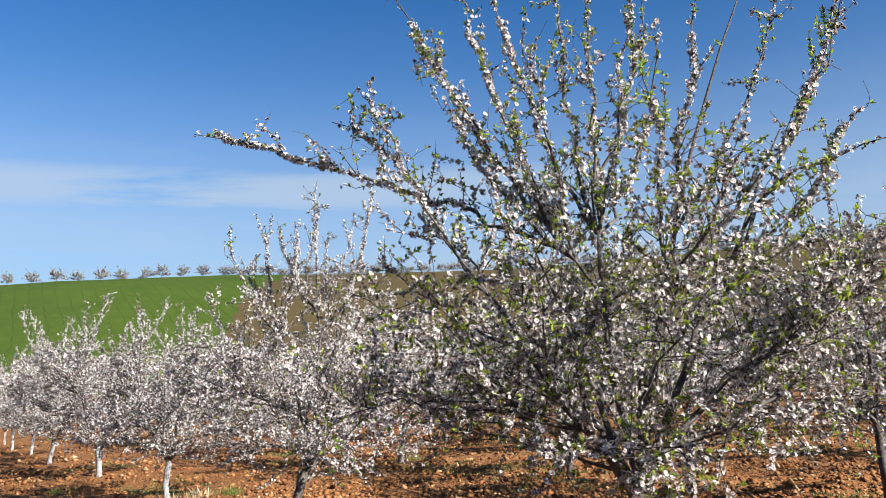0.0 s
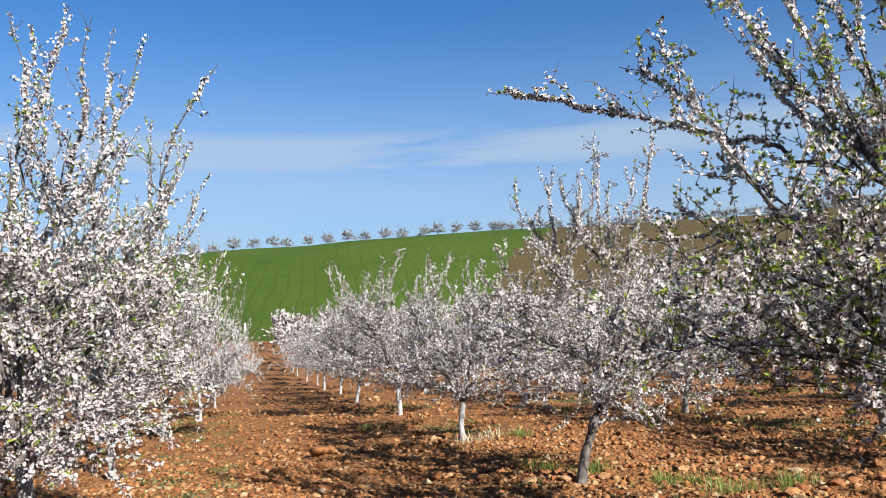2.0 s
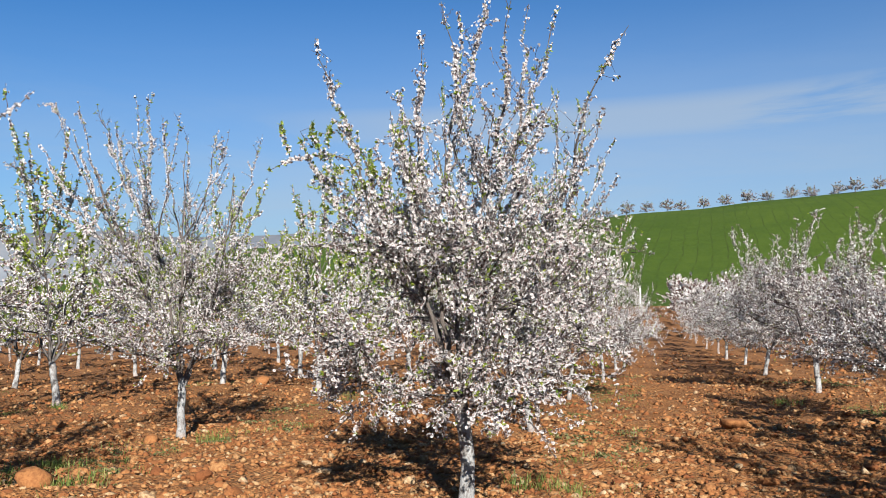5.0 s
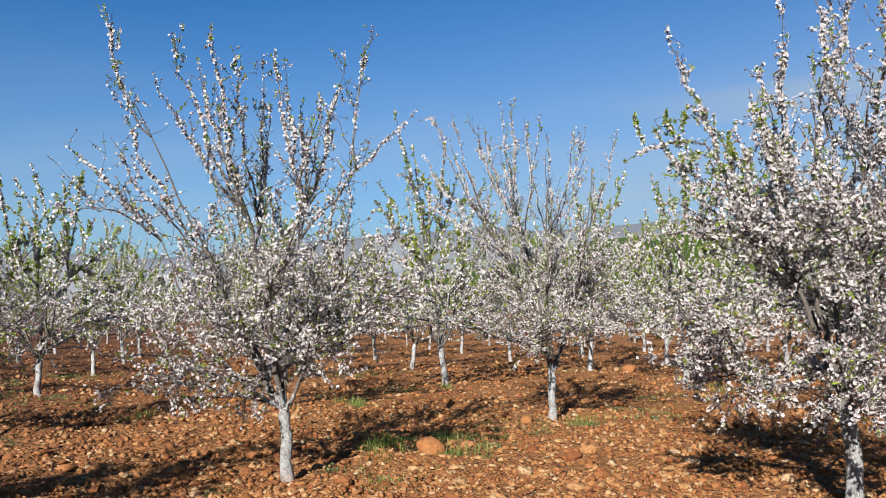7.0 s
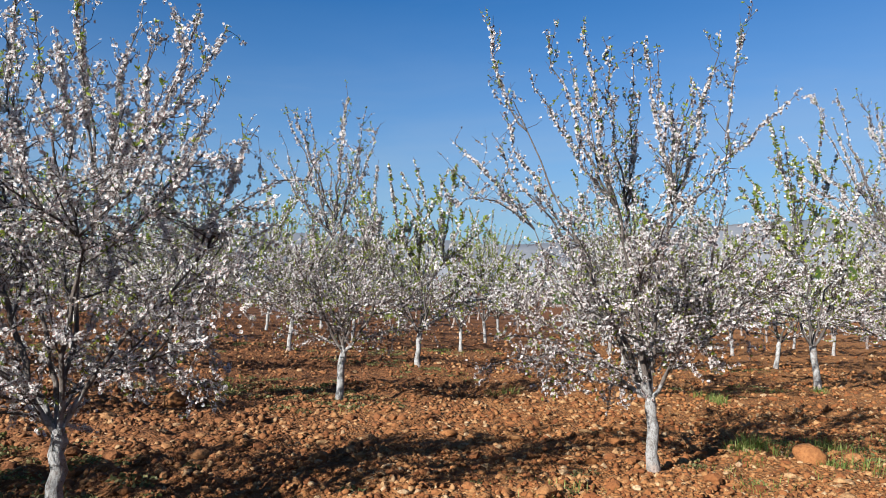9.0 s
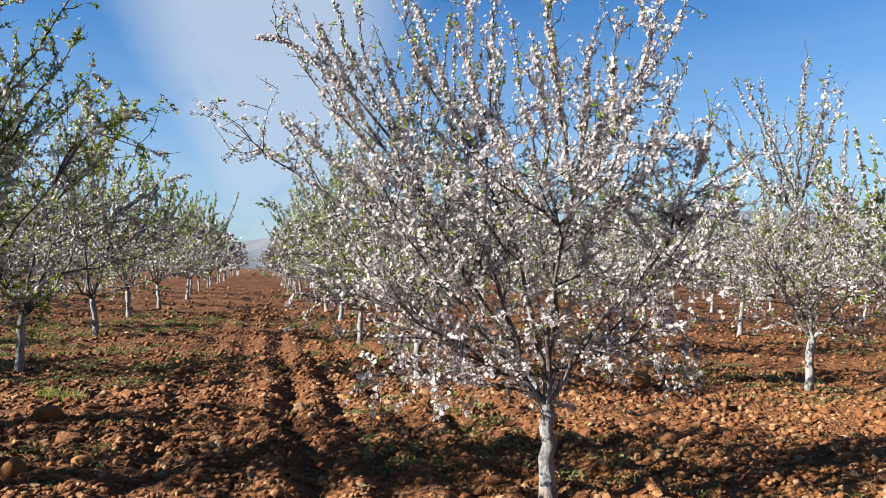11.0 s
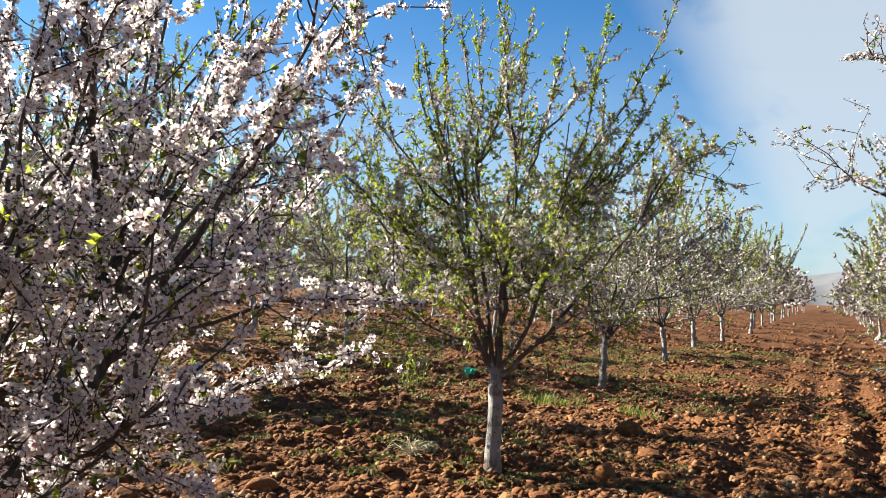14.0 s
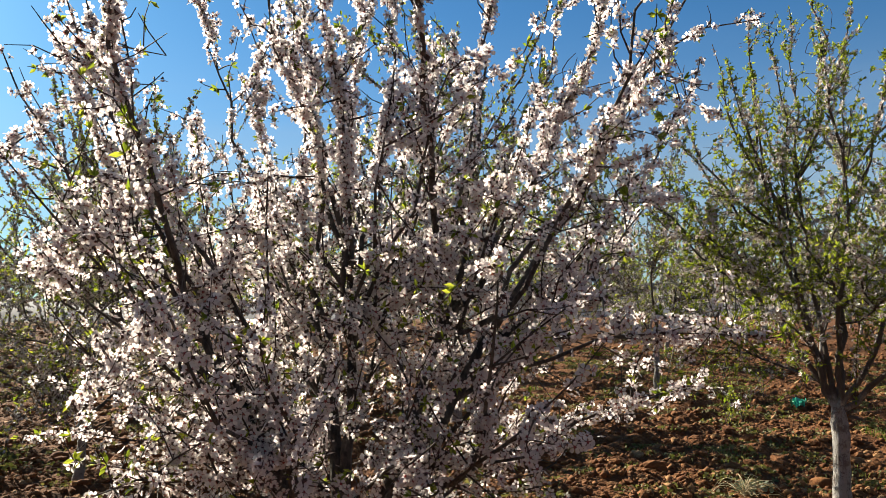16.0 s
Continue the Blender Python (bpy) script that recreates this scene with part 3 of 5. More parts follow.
    c -= np.where(P[:, 2] > 2.9, bare, 0.0)
    take = np.argsort(-c)[: flowers]
    P, D = P[take], D[take]
    if whips and sleeve > 0:
        got = [sample([w], 330 * sleeve * (rng.uniform(0.5, 1.1) if rng.random() < 0.68 else 0.12), rng.uniform(0.15, 0.5), rng.uniform(0.70, 0.95)) for w in whips]
        p3, d3 = np.concatenate([a for a, _ in got]), np.concatenate([b for _, b in got])
        wave = 1.2 * np.sin(p3 @ np.array([4.1, 3.3, 6.7]) * 1.9 + seed) + rng.normal(size=len(p3)) * 0.6
        ok = (wave > -0.95) & (p3[:, 2] > 1.9)
        p3, d3 = p3[ok], d3[ok]
        P, D = np.concatenate([P, p3]), np.concatenate([D, d3])
    if dress:
        # bunches that crowd along the outer part of every branch, with bare gaps between
        p4, d4 = sample(boughs + [w for w in twigs if len(w[0]) > 3], dress, 0.25)
        wave = np.sin(p4 @ np.array([5.3, 6.1, 4.7]) * 1.7 + 2 * seed) + rng.normal(size=len(p4)) * 0.5
        P, D = np.concatenate([P, p4[wave > -0.5]]), np.concatenate([D, d4[wave > -0.5]])
    o = rng.normal(size=P.shape)
    o -= D * (o * D).sum(1)[:, None] * 0.7
    o /= np.linalg.norm(o, axis=1)[:, None] + 1e-9
    face = o + rng.normal(size=P.shape) * 0.35 + np.array([0, 0, 0.25])
    at = P + o * rng.uniform(0.005, 0.030, len(P))[:, None]
    blossom = scatter_shape(flower_shape(fine), at, turn_to(face, rng), size * rng.uniform(0.72, 1.15, len(P)))
    foliage = None
    if leaves:
        # rosettes of a few small leaves at the nodes
        L1, E1 = sample((twigs + tops * 3 + whips) or boughs, 60, 0.2)
        per = 5 if fine >= 1 else 3
        pick = rng.permutation(len(L1))[: leaves // per]
        for l0, z0, r0, m in leafy:
            close = np.flatnonzero(np.hypot(L1 @ side - l0, L1[:, 2] - z0) < r0)
            pick = np.concatenate([pick, close[rng.integers(0, len(close), m // per)]]) if len(close) else pick
        pick = pick.repeat(per)
        L1, E1 = L1[pick], E1[pick]
        out1 = (rng.normal(size=(len(pick) // per, 3)) + np.array([0, 0, 0.35])).repeat(per, axis=0)
        dirs = E1 * 0.45 + out1 * 0.5 + rng.normal(size=L1.shape) * 0.75
        dirs /= np.linalg.norm(dirs, axis=1)[:, None]
        zax = turn_to(np.cross(dirs, rng.normal(size=L1.shape)), rng)[:, :, 2]
        R = np.stack([dirs, np.cross(zax, dirs), zax], -1)
        foliage = scatter_shape(LEAF_SHAPE, L1, R, leaf * rng.uniform(0.65, 1.4, len(L1)) * (1.0 if fine >= 1 else 2.0))
    return trunk, t_rad, limbs, boughs, twigs, blossom, foliage


def almond_tree(label, fine=2, lime=True, petal=None, single=False, **kw):
    """An almond tree at the origin; single: every branch a part of its own."""
    trunk, t_rad, limbs, boughs, twigs, (fv, ff, fm), foliage = grow_tree(fine=fine, **kw)
    root = thing("almond_tree", label, "tree", group="orchard trees")
    sd = {3: (12, 9, 6, 3), 2: (12, 9, 6, 3), 1: (8, 6, 4, 3), 0: (6, 5, 3, 3), -1: (8, 6, 4, 3)}[2 if single else fine]
    v, f = tubes([(trunk, t_rad)], sd[0])
    piece("trunk", mesh_from("trunk", v, [f], [LIME if lime else BARK], smooth_faces=True), root, "whitewashed lower trunk" if lime else "bare grey-brown trunk")
    if single:
        for name, lines, n in (("limb", limbs, sd[1]), ("branch", boughs, sd[2])):
            for ln in lines:
                v, f = tubes([ln], n)
                piece(name, mesh_from(name, v, [f], [LIME if lime and name == "limb" else BARK], smooth_faces=True), root)
    else:
        v, f = tubes(limbs + boughs, sd[2])
        tagged(piece("crown_wood", mesh_from("crown_wood", v, [f], [BARK], smooth_faces=True), root), kind="stuff")
    v, f = tubes(twigs if single else [w for w in twigs if len(w[0]) > 3], sd[3])
    tagged(piece("fine_wood", mesh_from("fine_wood", v, [f], [TWIG], smooth_faces=True), root), kind="stuff")
    tagged(piece("blossom", mesh_from("blossom", fv, [ff], [petal or PETAL, EYE, CALYX_AND_SHADE], fm), root), kind="stuff")
    if foliage:
        tagged(piece("foliage", mesh_from("foliage", foliage[0], [foliage[1]], [LEAF]), root, "small fresh green leaves"), kind="stuff")
    return root


def far_trees(name, label, models, places, petal=None):
    """Trees too far off to pick apart, joined into one mesh. places: (model, matrix)."""
    mats = [BARK, LIME, petal or PETAL, LEAF, CALYX_AND_SHADE]
    sets = []
    for kw in models:
        trunk, t_rad, limbs, boughs, twigs, (fv, ff, fm), foliage = grow_tree(fine=0, **kw)
        a, b = tubes([(trunk, t_rad)], 5), tubes(limbs + boughs, 3)
        V = np.concatenate([a[0], b[0], fv, foliage[0]])
        n1, n2, n3 = len(a[0]), len(a[0]) + len(b[0]), len(a[0]) + len(b[0]) + len(fv)
        sets.append((V, np.concatenate([a[1], b[1] + n1, foliage[1] + n3]), ff + n2, [1] * len(a[1]) + [0] * len(b[1]) + [3] * len(foliage[1]), [2 + m for m in fm.tolist()]))
    VV, Q, T, mq, mt, n0 = [], [], [], [], [], 0
    for i, m in places:
        V, q, t, a, b = sets[i % len(sets)]
        M = np.array(m)
        VV.append(V @ M[:3, :3].T + M[:3, 3])
        Q.append(q + n0)
        T.append(t + n0)
        mq += a
        mt += b
        n0 += len(V)
    me = mesh_from(name, np.concatenate(VV), [np.concatenate(Q), np.concatenate(T)], mats, mq + mt)
    tagged(new(name, me), label, "trees", kind="stuff")


# ---- ground, hill, mountains ----
RIDGE = ((-180, 0.0), (-130, 1.0), (-90, 6.0), (-24, 7.6), (0, 6.9), (20, 6.95), (25, 6.75), (31, 6.45), (34, 6.15), (38, 6.0), (41, 5.75), (48, 5.2), (55, 4.75), (60, 4.5), (66, 4.35), (70, 3.7), (78, 2.9), (92, 0.8), (108, 0.0), (180, 0.0))
CREST, FOOT = 250.0, 110.0


def step(a, b, x):
    s = np.clip((x - a) / (b - a), 0, 1)
    return s * s * (3 - 2 * s)


def lift(x, y):
    """Height of the land without its small relief."""
    x, y = np.asarray(x, float), np.asarray(y, float)
    r = np.hypot(x, y)
    az = np.degrees(np.arctan2(-x, y))
    el = np.interp(az, [p[0] for p in RIDGE], [p[1] for p in RIDGE])
    k = np.clip(el / 5.0, 0, 1)
    s = np.clip((r - FOOT) / (CREST - FOOT), 0, 1)
    top = 1.6 + CREST * np.tan(np.radians(el))
    hill = top * (0.55 * s + 0.45 * step(0, 1, s)) * k + (1 - k) * 0.0
    tilt = (0.0272 * x - 0.0192 * y) * np.minimum(1, 50 / np.maximum(r, 1)) * (1 - k * step(66, FOOT, r)) * (1 - step(300, 900, r))
    return tilt + 0.66 * step(66, FOOT, r) * k + np.maximum(0, hill - 0.66 * k * step(0, 0.2, s)) - np.clip(r - CREST - 20, 0, 900) * 0.02


def wave_noise(x, y, rng, octaves):
    """Sums of turned sine waves: a cheap, seeded relief."""
    z = np.zeros_like(x)
    for size, amp in octaves:
        for _ in range(5):
            a = rng.uniform(0, 2 * np.pi)
            z += amp * 0.45 * np.sin((x * np.cos(a) + y * np.sin(a)) * 2 * np.pi / (size * rng.uniform(0.7, 1.4)) + rng.uniform(0, 6.3))
    return z


FURROW = np.array([math.cos(radians(146.5)), math.sin(radians(146.5))])    # across the ploughing


def lumps(x, y):
    """Clods: rounded cells, from a cell noise."""
    z = np.zeros(x.shape)
    flat = z.ravel()
    for i, (a, b) in enumerate(zip(x.ravel(), y.ravel())):
        if a * a + b * b < 900:
            d = noise.voronoi(Vector((a * 5.2, b * 5.2, 0.3)))[0]
            flat[i] = 0.045 * (d[1] - d[0])
    return z


def relief(x, y):
    r = np.hypot(x, y)
    near = 1 - step(45, 90, r)
    rng = np.random.default_rng(5)
    z = wave_noise(x, y, rng, ((3.1, 0.025), (1.1, 0.022), (0.5, 0.016)))
    c = x * FURROW[0] + y * FURROW[1]
    w = wave_noise(x, y, rng, ((2.5, 0.25),))
    rows = np.where(y < -1.5, 1.0, 0.4)
    z += rows * 0.046 * np.sin(c * 2 * np.pi / 0.55 + w * 2) * (0.6 + 0.4 * np.sin(c * 0.7))
    # two wheel ruts down the wide lane, with a low rim
    gone = step(-1.5, -4.0, y)
    for at, deep in ((0.42, 0.055), (-0.85, 0.045)):
        d = np.abs(c - at + w * 0.12 + 0.012 * np.minimum(r - 7, 20) * (at > 0) * -1)
        z += gone * (0.03 * np.exp(-((d - 0.3) / 0.11) ** 2) - deep * np.exp(-(d / 0.09) ** 2))
    return (z + lumps(x, y)) * near


def build_ground():
    r = [0.6, 1.2, 1.8, 2.4, 3.0]
    while r[-1] < 2600:
        r.append(r[-1] * (1.0125 if r[-1] < 22 else 1.022 if r[-1] < 40 else 1.06))
    r = np.array(r)
    az = np.concatenate([np.arange(-32, 232, 0.36), np.arange(232, 328, 2.4)])
    A = len(az)
    th = np.radians(az)
    X, Y = -r[:, None] * np.sin(th), r[:, None] * np.cos(th)
    Z = lift(X, Y) + relief(X, Y)
    v = np.stack([X, Y, Z], -1).reshape(-1, 3)
    v = np.concatenate([v, [[0, 0, 0]]])
    i, j = np.meshgrid(np.arange(len(r) - 1), np.arange(A), indexing="ij")
    q = np.stack([i * A + j, i * A + (j + 1) % A, (i + 1) * A + (j + 1) % A, (i + 1) * A + j], -1).reshape(-1, 4)[:, ::-1]
    fan = np.stack([np.arange(A), (np.arange(A) + 1) % A, np.full(A, len(v) - 1)], -1)
    az = np.degrees(np.arctan2(-v[q[:, 0], 0], v[q[:, 0], 1]))
    rr = np.hypot(v[q[:, 0], 0], v[q[:, 0], 1])
    edge = 16 + 5 * np.sin(rr * 0.013)
    far = rr > FOOT - 1 + 1.5 * np.sin(az * 0.21)
    which = np.where(~far, 0, np.where((az > edge) & (az < 95), 1, np.where((az <= edge) & (az > -140), 2, np.where(rr > 330, 2, 0))))
    me = mesh_from("ground", v, [q, fan], [SOIL, GREEN, BROWN], np.concatenate([which, np.zeros(A, int)]), True)
    tagged(new("ground", me), "red stony ploughed orchard soil with a green wheat slope behind", "ground", kind="structure")


def build_mountains():
    rng = np.random.default_rng(11)
    az = np.arange(40, 272, 0.4)
    h = np.interp(az, (40, 75, 84, 100, 120, 147, 170, 271), (4.4, 4.5, 4.3, 3.35, 2.8, 1.95, 1.9, 1.5))
    for f in (0.11, 0.21, 0.47):
        h = h + 0.22 / (f / 0.21) ** 0.8 * np.sin(az * f + rng.uniform(0, 6))
    rows, n = [], len(az)
    a = np.radians(az)
    for rad, k in ((1950, -0.02), (2050, 0.35), (2180, 0.7), (2300, 1.0), (2500, 0.7)):
        wob = 1 + 0.012 * np.sin(az * 0.9 + rad)
        z = 2300 * np.tan(np.radians(h)) * k * (1 + 0.08 * np.sin(az * 0.8 + rad) * (k < 1)) + (-40 if k < 0 else 0)
        rows.append(np.stack([-rad * wob * np.sin(a), rad * wob * np.cos(a), z], -1))
    v = np.concatenate(rows)
    i, j = np.meshgrid(np.arange(len(rows) - 1), np.arange(n - 1), indexing="ij")
    q = np.stack([i * n + j, i * n + j + 1, (i + 1) * n + j + 1, (i + 1) * n + j], -1).reshape(-1, 4)
    tagged(new("backdrop_mountains", mesh_from("backdrop_mountains", v, [q], [HAZED_ROCK], smooth_faces=True)),
           "bare mountain range far behind the orchard, its grey tinted for haze", "mountains", kind="structure")


build_ground()
build_mountains()


# ---- the orchard laid out ----
HERO = []


def hero(x, y, label, **kw):
    HERO.append((x, y))
    facing = math.degrees(math.atan2(-x, y))
    tree = almond_tree(label, facing=facing, away_by=math.hypot(x, y) - 0.44, eye=1.6 - float(lift(x, y)), single=True, **kw)
    tree.matrix_basis = pose(x, y, float(lift(x, y)))


hero(0.74, 5.60, "open-crowned almond tree in white blossom with fresh leaves",
     tips=((-3.13, 3.52, -1.65, 3.02), (-2.03, 3.50, -1.61, 3.26), (-1.77, 3.69), (-1.57, 4.51), (-1.43, 4.10), (-1.08, 4.43), (-0.86, 4.45), (-0.62, 4.18), (-0.38, 4.33), (-0.18, 4.43), (0.07, 4.10), (0.25, 4.36),
           (0.60, 4.39), (1.08, 4.16), (1.36, 3.92), (1.50, 3.96), (1.46, 3.24), (1.75, 3.07, 1.11, 2.87), (-1.21, 3.61), (-1.66, 2.69, -1.18, 2.56), (-1.72, 2.47), (-1.84, 2.33), (-0.98, 1.37), (0.87, 1.35), (0.97, 1.05), (0.28, 1.16), (1.57, 2.37)),
     seed=3, fork=0.90, thick=0.078, low=36, low_r=1.8, low_z=(1.15, 3.0), shoots=4, shoot_r=1.2, shoot_z=(3.2, 4.4), lean=(-0.06, -0.02),
     flowers=19000, leaves=21000, sleeve=1.2, leaf=0.034, dress=34, size=0.031, fine=1, spring=(0.52, 0.36, 0.46),
     stems=(((-0.22, 1.75), (-0.23, 3.0), 0.1), ((0.11, 2.3), (0.76, 3.97), -0.15), ((0.32, 1.45), (1.05, 2.0), 0.3), ((-0.55, 1.6), (-1.33, 2.81), -0.3), ((0.43, 1.98), (1.04, 3.24), 0.35), ((-0.30, 1.5), (-0.7, 2.6), 0.6)))
hero(-2.72, 9.59, "almond tree with a dark leaning trunk in dense white blossom",
     tips=((0.39, 4.22), (-0.23, 3.65), (0.13, 3.70), (0.52, 3.57), (0.85, 3.82), (1.04, 4.21), (0.96, 3.45), (-0.66, 3.44), (-0.51, 3.24), (-0.89, 2.85), (1.37, 2.88), (1.71, 2.32),
           (1.96, 1.80), (-0.55, 1.02), (0.75, 1.33), (1.44, 0.94)),
     seed=4, fork=0.79, lean=(0.22, 0.08), lime=False, thick=0.055, low=30, low_r=1.6, low_z=(1.0, 2.8), shoots=2,
     flowers=26000, leaves=3600, fine=1, dress=38, size=0.027,
     stems=(((0.42, 1.85), (0.38, 2.91), 0.0), ((0.22, 1.60), (-0.18, 2.80), -0.2), ((0.50, 1.08), (1.07, 1.64), 0.1), ((0.39, 1.34), (0.72, 2.76), 0.3)))
hero(-5.80, 4.70, "densely flowering almond tree with a whitewashed trunk",
     tips=((-1.34, 4.21, -1.07, 3.38), (-1.48, 3.29), (-1.76, 3.01, -1.25, 3.13), (-0.38, 4.23), (-0.21, 4.53), (-0.03, 4.34), (0.20, 4.61), (0.42, 4.58), (0.58, 4.50), (0.79, 4.31), (0.68, 3.99), (1.46, 4.29, 1.10, 3.60),
           (1.19, 3.51), (0.80, 3.66), (-0.60, 3.72), (-0.41, 3.75), (-0.58, 3.39), (-0.81, 3.22), (1.35, 2.95), (-1.30, 0.96), (-1.25, 0.65), (-0.21, 0.67), (0.75, 0.49), (-1.07, 1.59), (1.21, 2.34), (1.14, 1.47)),
     seed=8, fork=1.0, lean=(-0.05, -0.03), thick=0.066, low=56, low_r=1.45, low_z=(0.95, 3.3), shoots=3, shoot_r=0.7, shoot_z=(3.0, 4.2),
     flowers=36000, leaves=7000, dress=40, size=0.028, fine=1, droop=0.2, leafy=((-1.35, 3.1, 0.55, 1800), (-0.7, 3.0, 0.4, 900)),
     stems=(((0.02, 1.96), (0.26, 3.55), 0.0), ((-0.39, 2.06), (-0.84, 2.77), -0.2), ((0.53, 1.86), (0.98, 3.03), 0.2), ((-0.1, 2.06), (-0.21, 3.46), 0.3), ((0.1, 1.6), (0.5, 2.6), -0.5)))
hero(-8.53, 0.34, "vase-shaped almond tree in white blossom with a whitewashed trunk",
     tips=((-1.69, 4.73, -1.61, 3.98), (-1.14, 4.54), (-0.72, 4.62), (-0.49, 4.34), (-0.87, 4.26), (-1.29, 4.14), (-0.66, 3.93), (-0.24, 4.28), (-0.10, 4.31), (-0.21, 3.85), (0.02, 4.31), (0.39, 3.91),
           (0.18, 3.76), (0.63, 4.42), (0.99, 4.61, 0.74, 3.95), (1.40, 3.81, 0.76, 3.14), (0.72, 3.27), (-2.15, 3.41, -1.74, 3.01), (-1.69, 3.45), (-1.60, 3.68), (-2.06, 2.67, -1.74, 2.76), (-1.84, 0.85), (-1.48, 1.08), (-0.46, 0.49), (0.39, 1.14), (0.92, 1.60), (-1.14, 0.96)),
     seed=5, fork=0.74, lean=(-0.03, -0.02), thick=0.060, low=34, low_r=1.7, low_z=(1.05, 2.7), shoots=0,
     flowers=18000, leaves=6500, fine=1, dress=15, size=0.030,
     stems=(((-0.66, 1.96), (-1.44, 3.77), -0.1), ((-0.19, 2.08), (-0.66, 3.58), 0.15), ((-0.01, 1.96), (0.35, 3.44), 0.1), ((-0.80, 1.05), (-1.26, 2.44), 0.3), ((0.45, 1.37), (0.58, 2.43), -0.25)))
hero(-12.23, 4.49, "almond tree in white blossom with a straight whitewashed trunk",
     tips=((-2.01, 4.31), (-1.80, 4.92), (-1.49, 4.96), (-1.24, 4.94), (-0.99, 4.70), (-0.72, 5.12), (-0.52, 5.14), (-0.34, 4.83), (-0.07, 4.87), (0.49, 4.67), (0.65, 4.68), (1.15, 4.63),
           (-1.54, 4.50), (-0.76, 4.43), (0.02, 4.55), (-2.38, 3.99), (-2.34, 3.67), (0.60, 4.10), (1.11, 2.91), (-2.31, 1.70), (1.11, 1.39)),
     seed=6, fork=0.80, thick=0.062, low=40, low_r=1.8, low_z=(1.1, 3.4), shoots=2, shoot_z=(3.6, 4.6),
     flowers=15000, leaves=6000, fine=1, dress=15, size=0.031,
     stems=(((-0.57, 2.4), (-1.36, 4.15), 0.0), ((-0.02, 2.39), (0.01, 4.3), 0.2), ((-0.2, 2.39), (-0.72, 4.14), -0.2), ((0.6, 2.02), (0.73, 4.01), 0.1)))
hero(-11.76, -4.16, "almond tree in white blossom with a leaning whitewashed trunk",
     tips=((0.01, 4.96), (0.34, 4.56), (0.56, 4.30), (0.54, 3.73), (-0.91, 4.55), (-0.76, 4.47), (-0.53, 4.49), (-0.24, 4.03), (-0.03, 4.21), (0.28, 3.90), (-0.98, 4.11), (-1.15, 3.82),
           (0.66, 2.92), (-0.94, 1.00), (0.58, 0.79), (-1.27, 2.02)),
     seed=7, fork=0.80, thick=0.058, lean=(-0.08, 0.05), low=34, low_r=1.5, low_z=(1.1, 3.1), shoots=2, shoot_z=(3.4, 4.2),
     flowers=11500, leaves=6000, fine=1, dress=14, size=0.031)
hero(-4.86, -3.62, "broad almond tree in white blossom with a whitewashed trunk",
     tips=((-2.17, 3.36, -1.78, 3.26), (-1.84, 3.62), (-1.70, 3.54), (-1.86, 3.30), (-2.30, 2.72, -1.96, 2.38), (-1.93, 2.80), (-1.39, 3.62), (-1.25, 3.44), (-1.12, 3.64), (-0.97, 3.65), (-0.85, 3.40), (-0.67, 3.50),
           (-0.55, 3.65), (-0.36, 3.65), (-0.23, 3.44), (-0.09, 3.34), (0.02, 3.65), (0.44, 3.65), (0.58, 3.39), (0.84, 3.57), (1.01, 3.51), (1.03, 3.14), (1.26, 2.80), (1.71, 2.42, 1.17, 2.23), (-1.54, 1.16), (-0.69, 0.80), (-1.79, 1.45), (1.05, 1.09), (1.01, 0.72)),
     seed=9, fork=0.66, thick=0.056, low=34, low_r=1.5, low_z=(0.9, 2.8), shoots=2, shoot_z=(2.9, 3.6),
     flowers=27000, leaves=3800, sleeve=2.1, dress=32, size=0.028, fine=1.5, loose=0,
     stems=(((-0.31, 1.09), (-1.14, 2.61), 0.1), ((0.0, 1.5), (0.34, 2.82), -0.1), ((-0.52, 1.42), (-1.63, 2.24), -0.25), ((0.02, 1.42), (-0.65, 2.82), 0.35), ((0.35, 1.26), (1.25, 2.21), 0.15)))
hero(-1.43, -6.86, "leafy almond tree past full blossom with a pale trunk",
     tips=((-1.88, 2.98), (-1.29, 3.30), (-1.20, 3.51), (-0.81, 3.79), (-0.70, 3.65), (-0.49, 4.03), (-0.36, 3.89), (-0.19, 4.00), (0.02, 4.06), (0.27, 3.98), (0.56, 3.78), (0.85, 3.57),
           (1.02, 3.83), (1.49, 4.04), (1.43, 3.43), (1.42, 2.98), (1.22, 3.17), (-1.25, 2.75), (-1.48, 2.60), (1.94, 2.70, 1.53, 2.65), (2.06, 2.41, 1.45, 2.54), (-1.18, 2.29), (-1.10, 1.57), (-0.99, 1.19), (1.17, 1.26)),
     seed=10, fork=0.80, thick=0.066, low=21, low_r=1.4, low_z=(1.35, 3.1), shoots=3, shoot_z=(3.0, 4.2),
     flowers=9000, leaves=40000, sleeve=0.35, twiggy=1.2, leaf=0.032, size=0.034, fine=1.5,
     stems=(((-0.44, 1.65), (-1.18, 2.43), 0.1), ((-0.35, 1.65), (-0.51, 3.44), 0.0), ((-0.16, 1.66), (-0.21, 3.15), 0.25), ((0.04, 1.52), (0.20, 3.08), -0.2), ((0.58, 1.24), (1.19, 2.14), -0.1), ((0.48, 1.24), (0.60, 3.00), 0.2)))
